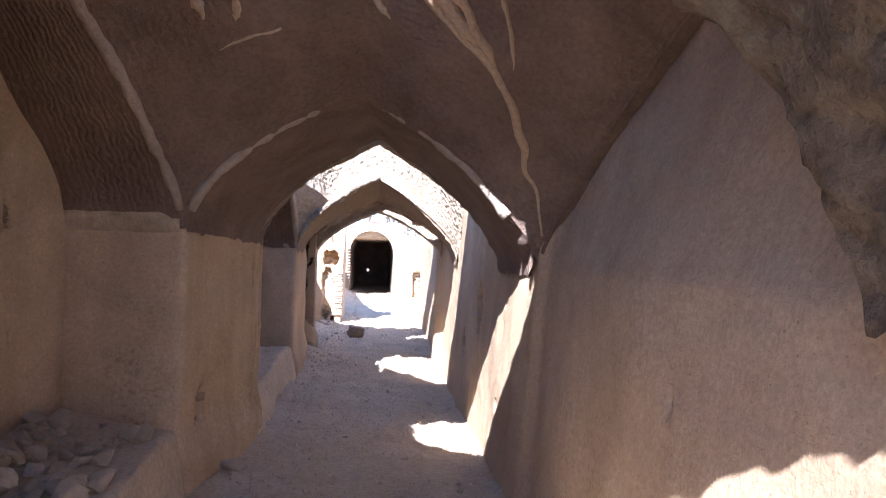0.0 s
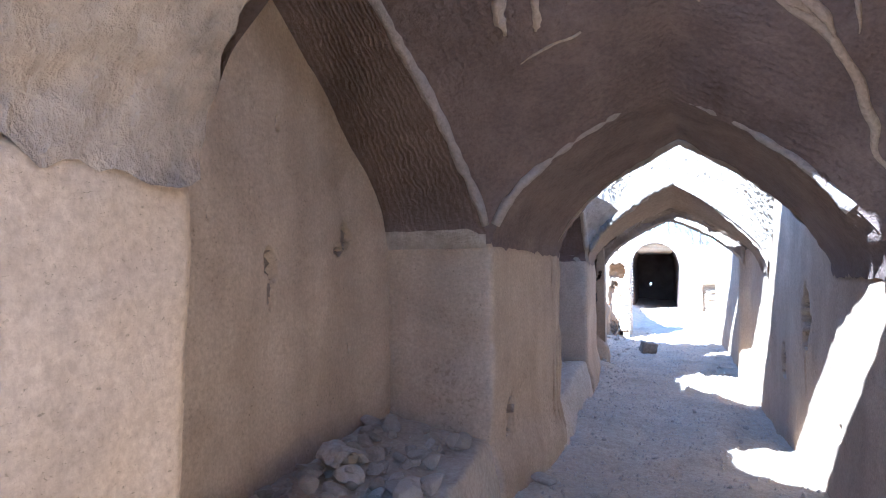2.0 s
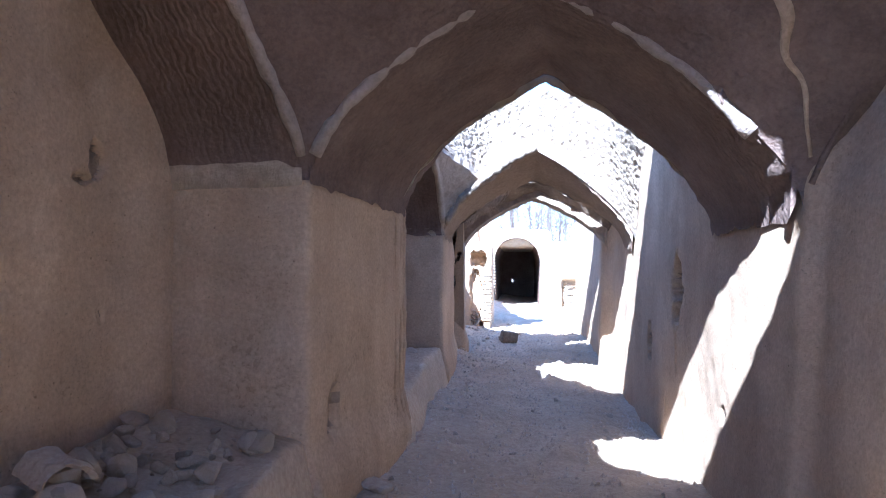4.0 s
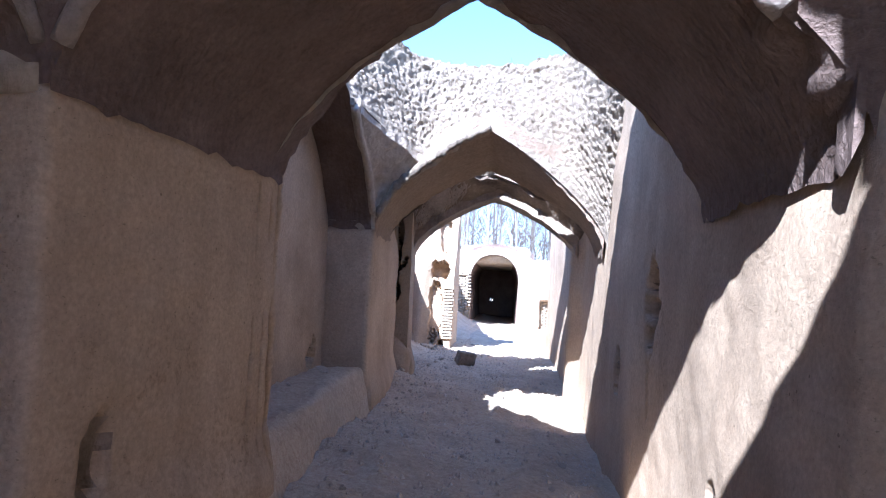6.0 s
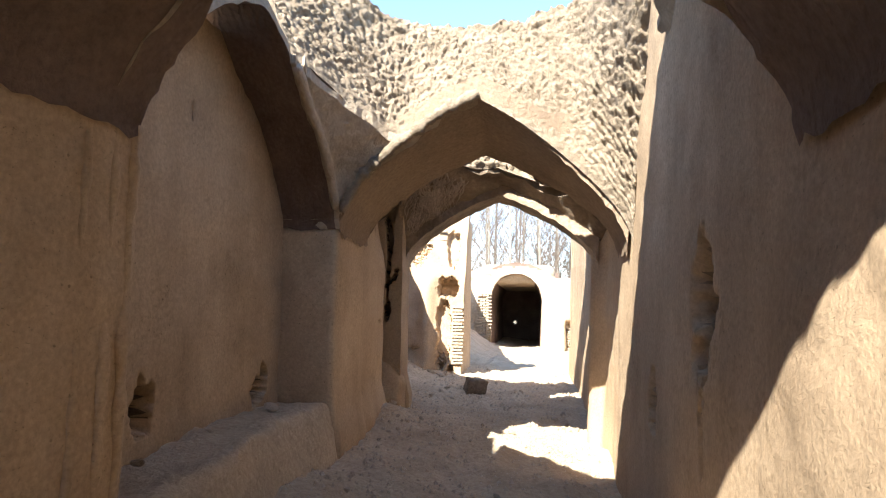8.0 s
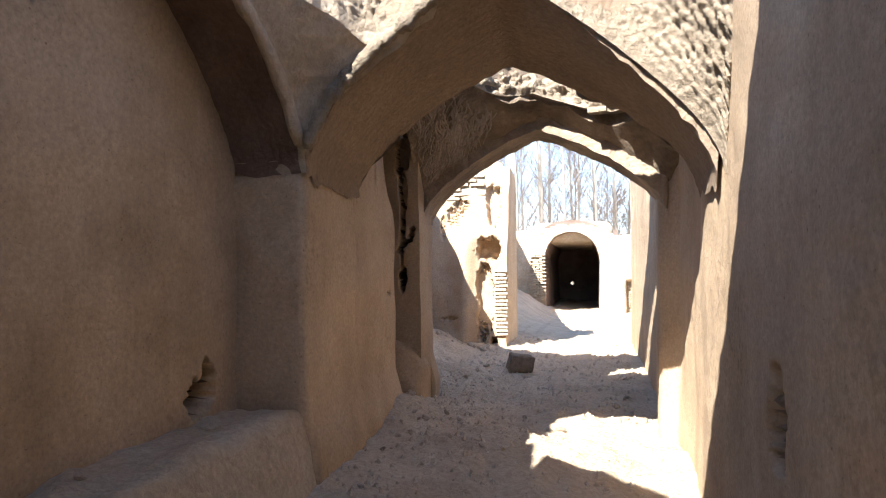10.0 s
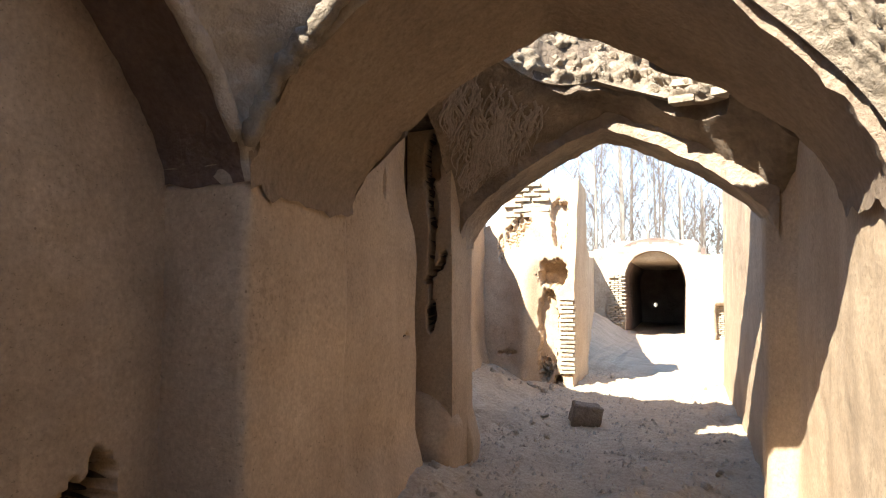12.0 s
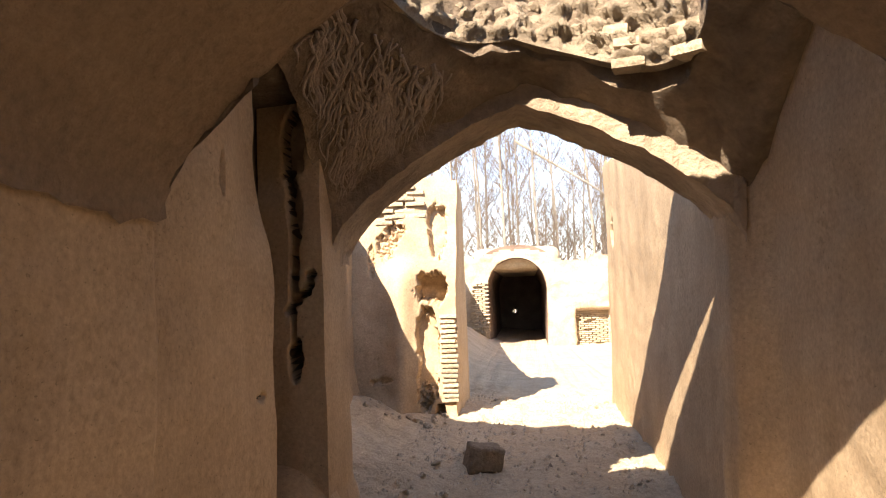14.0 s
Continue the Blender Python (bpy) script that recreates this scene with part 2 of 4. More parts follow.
# ---- ground ----
def axis_steps(a, b, fine, far):
    xs = list(np.arange(a, b, fine)) + [b]
    d, lo, hi, p, q = fine, [], [], a, b
    while p > -far:
        d *= 1.45
        p, q = p - d, q + d
        lo.append(p)
        hi.append(q)
    return lo[::-1] + xs + hi


def build_ground():
    xs, ys = axis_steps(-2.6, 2.2, 0.035, 600), axis_steps(1.5, 20, 0.045, 600)
    verts = [(x, y, ground_z(x, y)) for y in ys for x in xs]
    w = len(xs)
    faces = [(j * w + i, j * w + i + 1, (j + 1) * w + i + 1, (j + 1) * w + i) for j in range(len(ys) - 1) for i in range(w - 1)]
    me = bpy.data.meshes.new("ground")
    me.from_pydata(verts, [], faces)
    me.polygons.foreach_set("use_smooth", [True] * len(faces))
    me.materials.append(EARTH)
    return tagged(new("ground", me), "trodden pale earth floor with dust and small clods", "ground", kind="structure")


build_ground()


# ---- vaults ----
class Bay:
    """A square bay under a sail vault between two cross arches; the side arches run on outwards as barrels."""

    def __init__(self, v0, v1, rise, side_rise, power, back, back_lift=0.0, lean_l=0.0, lean_r=0.0):
        self.v0, self.v1, self.rise, self.side_rise, self.power, self.back, self.back_lift = v0, v1, rise, side_rise, power, back, back_lift
        self.lean_l, self.lean_r = lean_l, lean_r
        self.xl, self.xr = left_x((v0 + v1) / 2), XR
        self.hw, self.xc = (self.xr - self.xl) / 2, (self.xr + self.xl) / 2

    def z(self, x, v):
        u = (x - self.xc) / self.hw
        f = pointed(u) * self.rise if abs(u) < 1 else 0.0
        g = pointed((2 * v - self.v0 - self.v1) / (self.v1 - self.v0)) * (self.side_rise + self.back_lift * max(0.0, self.xl - x))
        return spring(x, v) + (f ** self.power + g ** self.power) ** (1 / self.power)

    def place(self, x, v, drop=0.0):
        g = pointed((2 * v - self.v0 - self.v1) / (self.v1 - self.v0)) * self.side_rise
        xx = x + (left_x(v) - self.xl) * smooth(self.xc, self.xl, x)
        if x < self.xc:
            xx -= self.lean_l * g * ((self.xc - x) / self.hw if x > self.xl else max(0.0, 1 - (self.xl - x) / 0.9))
        else:
            xx += self.lean_r * g * min(1.0, (x - self.xc) / self.hw)
        return Vector(skewed(xx, v, self.z(x, v) - drop))

    def course(self, x, v):
        if x < self.xl:
            return self.xl - x
        return min(x - self.xl, max(0.0, self.xr - x), v - self.v0, self.v1 - v)


def set_course(ob, values):
    at = ob.data.attributes.new("course", "FLOAT", "POINT")
    n = len(ob.data.vertices)
    full = np.zeros(n)
    full[:len(values)] = values
    at.data.foreach_set("value", full)


def arch_vault(name, v0, v1, rise0, rise1, top=3.9, n=60, mat=None, ragged=0.0, amp=0.02):
    steps = curve_steps(n)
    m = max(6, round((v1 - v0) / (0.03 if n > 60 else 0.06)))
    P, Q, course = [], [], []
    for s in steps:
        p, q = [], []
        for j in range(m + 1):
            k = j / m
            edge = ragged * (0.5 + noise.noise((s * 7, 3, v0))) * (1 if j == m else 0.4 if j == m - 1 else 0)
            v = v0 + (v1 - v0) * k - edge
            if name == "arch_1":                                # its right haunch runs on into the bay
                v += 0.22 * smooth(0.15, 0.6, s) * k
            if name == "arch_2":                                # its left end stands deeper
                v += 0.26 * smooth(-0.2, -0.8, s) * k
            if name == "arch_3":                                # its right end stands further back
                v += 0.3 * smooth(0.0, 0.9, s) * (1 - k)
            xl = left_x(v) + 0.015
            xr = XR - 0.03
            xc, hw = (xr + xl) / 2, (xr - xl) / 2
            x = xc + s * hw
            z = spring(x, v) + pointed(s) * (rise0 + (rise1 - rise0) * k)
            if abs(s) > 0.999:
                z -= 0.05 * (0.5 + noise.noise((v * 9, s, 1)))
            w = wobble(skewed(x, v, z), amp)
            if mat is ROUGH_VAULT:
                w += noise.noise_vector(w * 11) * 0.02
            elif j < 2 or j > m - 2:                             # crumbled edges
                w += noise.noise_vector(w * 13) * 0.022
            if name == "arch_1":                                # its right haunch has lost its plaster
                w += (noise.noise_vector(w * 4) * 0.05 + noise.noise_vector(w * 13) * 0.035 + noise.noise_vector(w * 31) * 0.02) * smooth(0.2, 0.5, s) * smooth(1.0, 0.9, s)
                w.z -= 0.06 * smooth(0.62, 0.95, s)
            if name == "arch_2" and s > 0.4:                    # broken plaster along the right of its front
                w += (noise.noise_vector(w * 7) * 0.05 + noise.noise_vector(w * 19) * 0.035) * smooth(0.45, 0.7, s) * smooth(0.3, 0.02, k)
            p.append(w)
            course.append(v)
            q.append(Vector(skewed(x + s * 0.1, v, max(top - (0.4 * smooth(0.7, -0.3, x) if name == "arch_2" else 0), z + 0.22) + 0.08 * noise.noise((x, v, 5)))))
        P.append(p)
        Q.append(q)
    keep = [[True] * m for _ in range(n)]
    ob = from_grid(name, P, Q, keep, mat or VAULT)
    set_course(ob, course)
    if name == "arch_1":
        # shade on the bare right haunch is put into this darker colour
        ob.data.materials.append(SCAR_SHADE)
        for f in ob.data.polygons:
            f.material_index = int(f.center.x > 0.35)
    return tagged(ob, "low pointed mud-brick arch, plastered and sooty", "arch", kind="structure")


class Hole:
    """A ragged opening in a vault, round or squarish; with shear its far side lies further right than its near side."""

    def __init__(self, cx, cv, rx, rv, power=2.0, rough=0.2, shear=0.0):
        self.shear = shear
        self.cx, self.cv, self.rx, self.rv, self.power, self.rough = cx, cv, rx, rv, power, rough

    def d(self, x, v):
        x -= self.shear * (v - self.cv)
        p = self.power
        a = math.atan2((v - self.cv) / self.rv, (x - self.cx) / self.rx)
        jag = self.rough * noise.noise((math.cos(a) * 1.6, math.sin(a) * 1.6, self.cv)) + 0.4 * self.rough * noise.noise((math.cos(a) * 7, math.sin(a) * 7, self.cx))
        return ((abs(x - self.cx) / self.rx) ** p + (abs(v - self.cv) / self.rv) ** p) ** (1 / p) + jag, jag


    def snap(self, x, v, d, jag):
        k = (1 - jag) / (d - jag)
        return self.cx + (x - self.cx) * k, self.cv + (v - self.cv) * k


def fallen_edge(x):
    """How far the vault of the second bay still reaches out from the third arch."""
    return lerp_table(x, ((-0.98, 8.5), (-0.9, 8.7), (-0.75, 9.1), (-0.5, 9.5), (-0.3, 9.55), (0.24, 9.55), (0.5, 9.62), (0.76, 9.7), (1.1, 9.82), (1.42, 9.86)))


def near_edge(x):
    """How far it still reaches in from the second arch, most along the right wall."""
    return lerp_table(x, ((-0.98, 6.56), (-0.17, 6.6), (0.47, 7.17), (0.95, 7.75), (1.42, 8.37)))


class FallenCrown(Hole):
    def d(self, x, v):
        if x < -1.0:
            return 2.0, 0.0
        jag = 0.06 * noise.noise((x * 3, 1, v)) + 0.04 * noise.noise((x * 11, 3, 2))
        if v > self.cv:
            return (v - self.cv) / (fallen_edge(x) - self.cv) + jag, jag
        return (self.cv - v) / (self.cv - near_edge(x)) + jag, jag

    def snap(self, x, v, d, jag):
        return x, self.cv + (v - self.cv) * (1 - jag) / (d - jag)


def bay_vault(name, bay, hole, top=3.9, mat=None, step=0.05, amp=0.022, crown=0.22, barrel_mat=None):
    mat = mat or VAULT
    xs = list(np.arange(bay.back, bay.xl - 0.03, 0.06)) + [bay.xc + bay.hw * s for s in curve_steps(76)] + [bay.xr + d for d in (0.06, 0.15, 0.3, 0.5)]
    m = max(8, round((bay.v1 - bay.v0) / step))
    vs = [(bay.v0 + bay.v1) / 2 + (bay.v1 - bay.v0) / 2 * s for s in curve_steps(m)]
    n = len(xs)
    inside = [[hole.d(x, v)[0] < 1 for v in vs] for x in xs]
    keep = [[not (inside[i][j] and inside[i + 1][j] and inside[i][j + 1] and inside[i + 1][j + 1]) for j in range(m)] for i in range(n - 1)]
    P, Q, course = [], [], []
    for x in xs:
        p, q = [], []
        for v in vs:
            x1, v1 = x, v
            d, jag = hole.d(x, v)
            if 0.6 < d < 1:                                     # draw the broken edge smoothly through the cells
                x1, v1 = hole.snap(x, v, d, jag)
                v1 = max(bay.v0 + 0.02, min(bay.v1 - 0.02, v1))
            w = wobble(bay.place(x1, v1), amp)
            if mat is not VAULT:
                w += noise.noise_vector(w * 9) * amp * 0.5
            c = bay.course(x1, v1)
            p.append(w)
            course.append(c)
            q.append(Vector((w.x, w.y, max(top, w.z + crown) + 0.06 * noise.noise((x * 2, v * 2, 5)))))
        P.append(p)
        Q.append(q)
    ob = from_grid(name, P, Q, keep, mat)
    set_course(ob, course)
    if barrel_mat:
        ob.data.materials.append(barrel_mat)
        edge = bay.xl - 0.03
        for f in ob.data.polygons:
            c = f.center
            if c.x < edge + 0.0 and f.use_smooth:
                f.material_index = 1
    return tagged(ob, "mud-brick sail vault with a fallen-in crown", "vault", kind="structure")


BAY_1 = Bay(1.2, 4.9, 1.15, 1.5, 1.9, -2.5, 0.15, lean_l=0.25, lean_r=0.27)
BAY_2 = Bay(6.5, 9.56, 1.08, 1.2, 1.3, -1.6, 0.2)
BAY_3 = Bay(10.5, 12.5, 0.85, 0.95, 1.7, -0.95)
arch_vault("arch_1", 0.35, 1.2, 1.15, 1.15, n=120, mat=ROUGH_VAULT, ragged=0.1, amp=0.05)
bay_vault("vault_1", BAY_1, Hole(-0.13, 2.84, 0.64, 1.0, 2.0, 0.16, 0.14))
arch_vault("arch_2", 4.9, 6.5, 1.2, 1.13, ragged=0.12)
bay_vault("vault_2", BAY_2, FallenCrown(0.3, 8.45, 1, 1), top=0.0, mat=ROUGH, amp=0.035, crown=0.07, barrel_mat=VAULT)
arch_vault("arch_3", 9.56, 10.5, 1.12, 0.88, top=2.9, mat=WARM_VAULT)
HOLE_3 = Hole(0.28, 11.2, 0.76, 0.96, 3.0, 0.12, 0.28)
bay_vault("vault_3", BAY_3, HOLE_3, top=0.0, mat=SOOT, amp=0.05, crown=0.38)
arch_vault("arch_4", 12.4, 12.85, 0.82, 0.8, top=3.45, mat=ROUGH_VAULT)


def eroded_mass():
    """The broken core of the fallen vault above its last courses, curving forward along both walls."""
    n, m = 320, 120
    P, Q = [], []
    xl = left_x(9.5)
    hw, xc = (XR - xl) / 2, (XR + xl) / 2
    for i in range(n + 1):
        t = -1.02 + 2.03 * i / n
        x = xc + t * hw
        v = min(fallen_edge(x), 9.56) + 0.3 * smooth(0.0, 0.9, t) - 0.03
        right, left = smooth(0.5, 1.0, t), smooth(-0.45, -1.0, t)
        a = Vector((x, v, BAY_2.z(max(xl, min(XR, x)), v + (9.56 - v) * smooth(-0.7, -0.35, x)) + 0.035 + 0.02 * right))
        b = Vector((xc + t * hw * (1.18 - 0.16 * right + 0.3 * left), 9.4 + 0.4 * (1 - t * t) + 0.3 * (1 - right) * (1 - left) - 1.0 * right - 0.5 * left, 3.84 + 0.32 * t * t - 0.5 * right))
        b.z += 0.08 * noise.noise((t * 3, 1, 1)) + 0.05 * noise.noise((t * 11, 1, 1))
        p, q = [], []
        for j in range(m + 1):
            k = j / m
            c = a.lerp(b, k)
            c.y += 0.22 * right * math.sin(math.pi * k)
            c = Vector(skewed(*c))
            big = noise.fractal(c * 2.2, 0.9, 2.0, 4)
            lump = noise.noise((c.x * 5, c.y * 5, c.z * 15 + 2 * noise.noise(c * 3))) + 0.7 * noise.fractal(c * 8.0, 0.7, 2.0, 4)
            fine = noise.fractal(c * 23.0, 0.6, 2.0, 4)
            h = k * (b - a).length + 0.05 * noise.noise(c * 2.5) + 0.02 * noise.noise(c * 9)
            bed = h / 0.075 - math.floor(h / 0.075)
            bed = smooth(0.0, 0.25, bed) - smooth(0.6, 1.0, bed)
            laid = 1 - smooth(0.35, 0.75, k + 0.5 * noise.noise(c * 1.7) - 0.25 * right)
            out = (0.06 * big * (1 - 0.5 * laid) + 0.035 * lump * (1 - 0.5 * laid) + 0.03 * fine) * smooth(0, 0.3, k) + 0.016 * laid * bed * smooth(0.02, 0.1, k) * (0.5 + right) + 0.012 * fine
            c += Vector((-0.5 * t, -0.75, 0.25)) * out
            p.append(c)
            q.append(c + Vector((0.3 * t, 0.5, -0.05)))
        P.append(p)
        Q.append(q)
    keep = [[True] * m for _ in range(n)]
    tagged(from_grid("broken_vault", P, Q, keep, CORE), "eroded mud core of a fallen vault", "vault", kind="structure")


eroded_mass()


# ---- walls ----
def sheet_wall(name, a0, a1, face, back, top, dents=(), step=0.06, mat=None, z0=-0.4, amp=0.02, skew=True, label="", scar=None):
    """A thick wall: face(a, z) and back(a, z) give its two sides, top(a) its height; dents are (a, z, half width, half height, depth[, power])."""
    dents = [d if len(d) == 6 else (*d, 2) for d in dents]
    mean = top((a0 + a1) / 2)
    al = list(np.linspace(a0, a1, max(2, round((a1 - a0) / step)) + 1))
    kl = list(np.linspace(0, 1, max(2, round(4.2 / step)) + 1))
    for da, dz, ra, rz, depth, power in dents:
        al += list(np.linspace(max(a0, da - 1.3 * ra), min(a1, da + 1.3 * ra), 15))
        kl += [k for k in np.linspace((dz - 1.2 * rz - z0) / (mean - z0), (dz + 1.2 * rz - z0) / (mean - z0), 15) if 0 < k < 1]

    def thin(values, gap):
        out = []
        for x in sorted(values):
            if not out or x - out[-1] > gap:
                out.append(x)
        return out

    al, kl = thin(al, 0.006), thin(kl, 0.002)
    P, Q, hurt = [], [], []
    for a in al:
        h = top(a)
        p, q, w = [], [], []
        for k in kl:
            z = z0 + (h - z0) * k
            f, b = Vector(face(a, z)), Vector(back(a, z))
            push = 0.0
            for da, dz, ra, rz, depth, power in dents:
                e, g = abs(a - da) / ra, abs(z - dz) / rz
                if e < 1.6 and g < 1.6:
                    d = (e ** power + g ** power) ** (1 / power) + 0.3 * noise.noise((a * 14, z * 9, da)) + 0.2 * noise.noise((a * 40, z * 30, da))
                    push = max(push, depth * (1 - smooth(0.82, 1.0, d)) * ((0.8 + 0.5 * noise.noise((a * 25, z * 25, 3))) if power < 3 else 1 + 0.1 * noise.noise((a * 9, z * 9, 3))))
            if push > 0:
                f += (b - f).normalized() * push
            w.append(push > 0.015)
            p.append(wobble(skewed(*f) if skew else f, amp))
            q.append(Vector(skewed(*b) if skew else b))
        P.append(p)
        Q.append(q)
        hurt.append(w)
    n, m = len(al), len(kl)
    ob = from_grid(name, P, Q, [[True] * (m - 1) for _ in range(n - 1)], mat or PLASTER)
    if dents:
        # dents turn darker: bared core, plus the shade of deep holes put into colour
        ob.data.materials.append(scar or SCAR_SHADE)
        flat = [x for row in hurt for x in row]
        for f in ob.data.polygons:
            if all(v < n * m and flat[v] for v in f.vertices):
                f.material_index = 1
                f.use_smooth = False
    return tagged(ob, label or "mud-plastered wall with scars and straw", "wall", kind="structure")


def right_face(v, z):
    foot = 0.15 * max(0.0, 1 - z / 1.9) * (1 - 0.7 * smooth(5.5, 7.5, v))
    bay = 0.07 * (smooth(1.2, 1.35, v) * (1 - smooth(4.75, 4.9, v)) + smooth(10.3, 11.6, v) * (1 - smooth(12.3, 12.4, v)))
    lean = 0.29 * max(0.0, z - 1.87) * smooth(1.2, 1.5, v) * (1 - smooth(4.6, 4.95, v))
    out = -0.08 * smooth(12.4, 12.5, v) * (1 - smooth(12.8, 12.9, v))
    return (XR - foot + bay + lean + out, v, z)


def right_top(v):
    # before v 0.4 the wall is unseen, its height set to block sky light
    return lerp_table(v, ((-3, 3.7), (0.4, 3.9), (6.4, 3.9), (6.8, 3.6), (9.5, 3.5), (9.9, 3.3), (12.9, 3.05), (13.2, 2.7), (18.5, 3.45))) + 0.09 * noise.noise((v * 2.3, 0, 2)) + 0.05 * noise.noise((v * 9, 0, 2))


sheet_wall("wall_right", -3.5, 18.55, right_face, lambda v, z: (XR + 1.3, v, z), right_top, step=0.05,
           dents=((7.57, 1.34, 0.2, 0.36, 0.13), (7.6, 0.8, 0.06, 0.22, 0.03), (8.86, 0.78, 0.11, 0.22, 0.1), (8.0, 0.28, 0.02, 0.12, 0.03), (5.95, 0.6, 0.07, 0.06, 0.03), (17.9, 2.4, 0.14, 0.2, 0.2), (2.6, 1.35, 0.03, 0.03, 0.03)),
           scar=SCAR_PALE, label="long mud-plastered wall with deep scars and straw")


def pier(name, v0, v1, depth, dents=()):
    top = spring(-1.2, v0) + 0.02
    cx, cv, cz = -depth / 2, (v0 + v1) / 2, (top - 0.4) / 2

    def bend(a, b, c):
        x, v, z = cx + a, cv + b, cz + c
        if a > depth / 2 - 0.01:
            for dv, dz, rv, rz, d in dents:
                e = math.hypot((v - dv) / rv, (z - dz) / rz) + 0.3 * noise.noise((v * 15, z * 9, 2))
                x -= d * (1 - smooth(0.7, 1.0, e))
            x += 0.07 * smooth(0.55, 0.2, z)
        return wobble(skewed(left_x(v) + x, v, z), 0.022)

    ob = part(name, round_box((depth / 2, (v1 - v0) / 2, (top + 0.4) / 2), 0.045, 0.035 if dents else 0.05, bend), PLASTER)
    ob.data.materials.append(SCAR_PALE)
    for f in ob.data.polygons:
        c = f.center
        v = c.y + SKEW * (c.x - 0.2)
        if c.x > left_x(v) - 0.2 and any(math.hypot((v - dv) / rv, (c.z - dz) / rz) + 0.3 * noise.noise((v * 15, c.z * 9, 2)) < 0.85 for dv, dz, rv, rz, d in dents):
            f.material_index = 1
    return tagged(ob, "mud-plastered pier with worn corners", "pier", kind="structure")


pier("pier_1", 0.35, 1.2, 1.7)
pier("pier_2", 4.9, 6.76, 1.7, ((5.27, 0.68, 0.08, 0.2, 0.06),))
pier("pier_3", 9.56, 10.5, 1.4)
pier("pier_4", 12.52, 12.85, 1.4)
for v0, v1, top in ((0.35, 1.2, 3.9), (4.9, 6.5, 3.9), (9.56, 10.5, 3.3), (12.35, 12.85, 3.3)):
    x1 = left_x(v0) - 0.03
    block("wall_haunch", x1 - 1.7, x1, v0 - 0.02, v1 + 0.02, 2.05, top, step=0.15, mat=ROUGH)
# unseen mass added to cast the slanting shadow on the ruin; hence its sloped top
block("wall_left_mass", -5.5, -1.98, 11.8, 16.1, -0.3, 3.5, step=0.15, mat=ROUGH, skew=False, lean=lambda x, v, z: (x, v, z - 0.9 * smooth(-2.5, -1.98, x) * smooth(2.0, 3.5, z)))
# two unseen walls behind the start, added to hold back sky light
sheet_wall("wall_left_open", -3.5, 0.4, lambda v, z: (-1.35, v, z), lambda v, z: (-2.2, v, z), lambda v: 2.8 + 0.1 * noise.noise((v * 2, 1, 1)), step=0.12)
sheet_wall("wall_back", -2.2, 2.7, lambda x, z: (x, -3.4, z), lambda x, z: (x, -4.1, z), lambda x: 2.4 + 0.1 * noise.noise((x * 2, 1, 1)), step=0.12, skew=False)
sheet_wall("wall_recess_1", 1.0, 5.3, lambda v, z: (-2.28 + 0.1 * smooth(4.2, 4.95, v) - 0.04 * max(0, z - 2), v, z), lambda v, z: (-3.0, v, z), lambda v: 4.1, step=0.05,
           dents=((3.22, 1.94, 0.08, 0.12, 0.1), (3.2, 1.75, 0.04, 0.1, 0.03), (4.28, 2.16, 0.08, 0.12, 0.07), (4.14, 2.04, 0.08, 0.03, 0.08), (3.34, 2.84, 0.03, 0.07, 0.03), (4.3, 1.3, 0.03, 0.05, 0.02), (2.6, 2.2, 0.02, 0.03, 0.02)), scar=SCAR_PALE)
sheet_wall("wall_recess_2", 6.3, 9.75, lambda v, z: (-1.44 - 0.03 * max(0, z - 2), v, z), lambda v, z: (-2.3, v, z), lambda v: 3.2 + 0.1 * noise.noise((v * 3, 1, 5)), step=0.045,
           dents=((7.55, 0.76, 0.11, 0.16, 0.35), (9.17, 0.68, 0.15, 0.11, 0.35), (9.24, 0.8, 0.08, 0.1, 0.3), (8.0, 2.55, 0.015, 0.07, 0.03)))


sheet_wall("wall_recess_3", 10.4, 11.66, lambda v, z: (-0.98 - smooth(11.0, 11.6, v) * (0.03 + 0.1 * smooth(1.8, 2.4, z)) + 0.07 * smooth(0.6, 0.2, z), v, z), lambda v, z: (-1.7, v, z), lambda v: 3.3, step=0.04, amp=0.02,
           dents=((11.05, 2.2, 0.03, 0.09, 0.04), (11.5, 1.2, 0.06, 0.02, 0.04)), label="mud-plastered wall with a deep split beside the pier")
# fills the hollow above the split, its shade painted as dark colour
block("wall_haunch", -2.1, -0.96, 11.2, 12.75, 2.8, 3.6, step=0.12, mat=SCAR_SHADE)
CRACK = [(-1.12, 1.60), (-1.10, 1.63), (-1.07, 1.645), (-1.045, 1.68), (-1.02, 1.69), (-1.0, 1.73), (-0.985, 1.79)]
# slots of the split are sunk and coloured dark to stand for shade
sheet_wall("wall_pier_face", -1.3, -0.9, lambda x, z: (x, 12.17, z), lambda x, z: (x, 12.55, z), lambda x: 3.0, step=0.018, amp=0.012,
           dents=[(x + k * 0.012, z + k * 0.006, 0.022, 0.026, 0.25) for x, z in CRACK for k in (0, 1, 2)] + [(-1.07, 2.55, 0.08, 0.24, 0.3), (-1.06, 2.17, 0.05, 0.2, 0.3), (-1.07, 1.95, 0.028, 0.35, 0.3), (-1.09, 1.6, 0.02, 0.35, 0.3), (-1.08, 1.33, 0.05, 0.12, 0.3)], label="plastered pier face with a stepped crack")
block("wall_foot", -1.35, -0.87, 11.95, 12.3, -0.2, 0.72, step=0.05, r=0.1, amp=0.035, lean=lambda x, v, z: (x + 0.02, v + 0.1 * smooth(0.4, 0.75, z), z - 0.18 * smooth(-1.2, -0.87, x)))
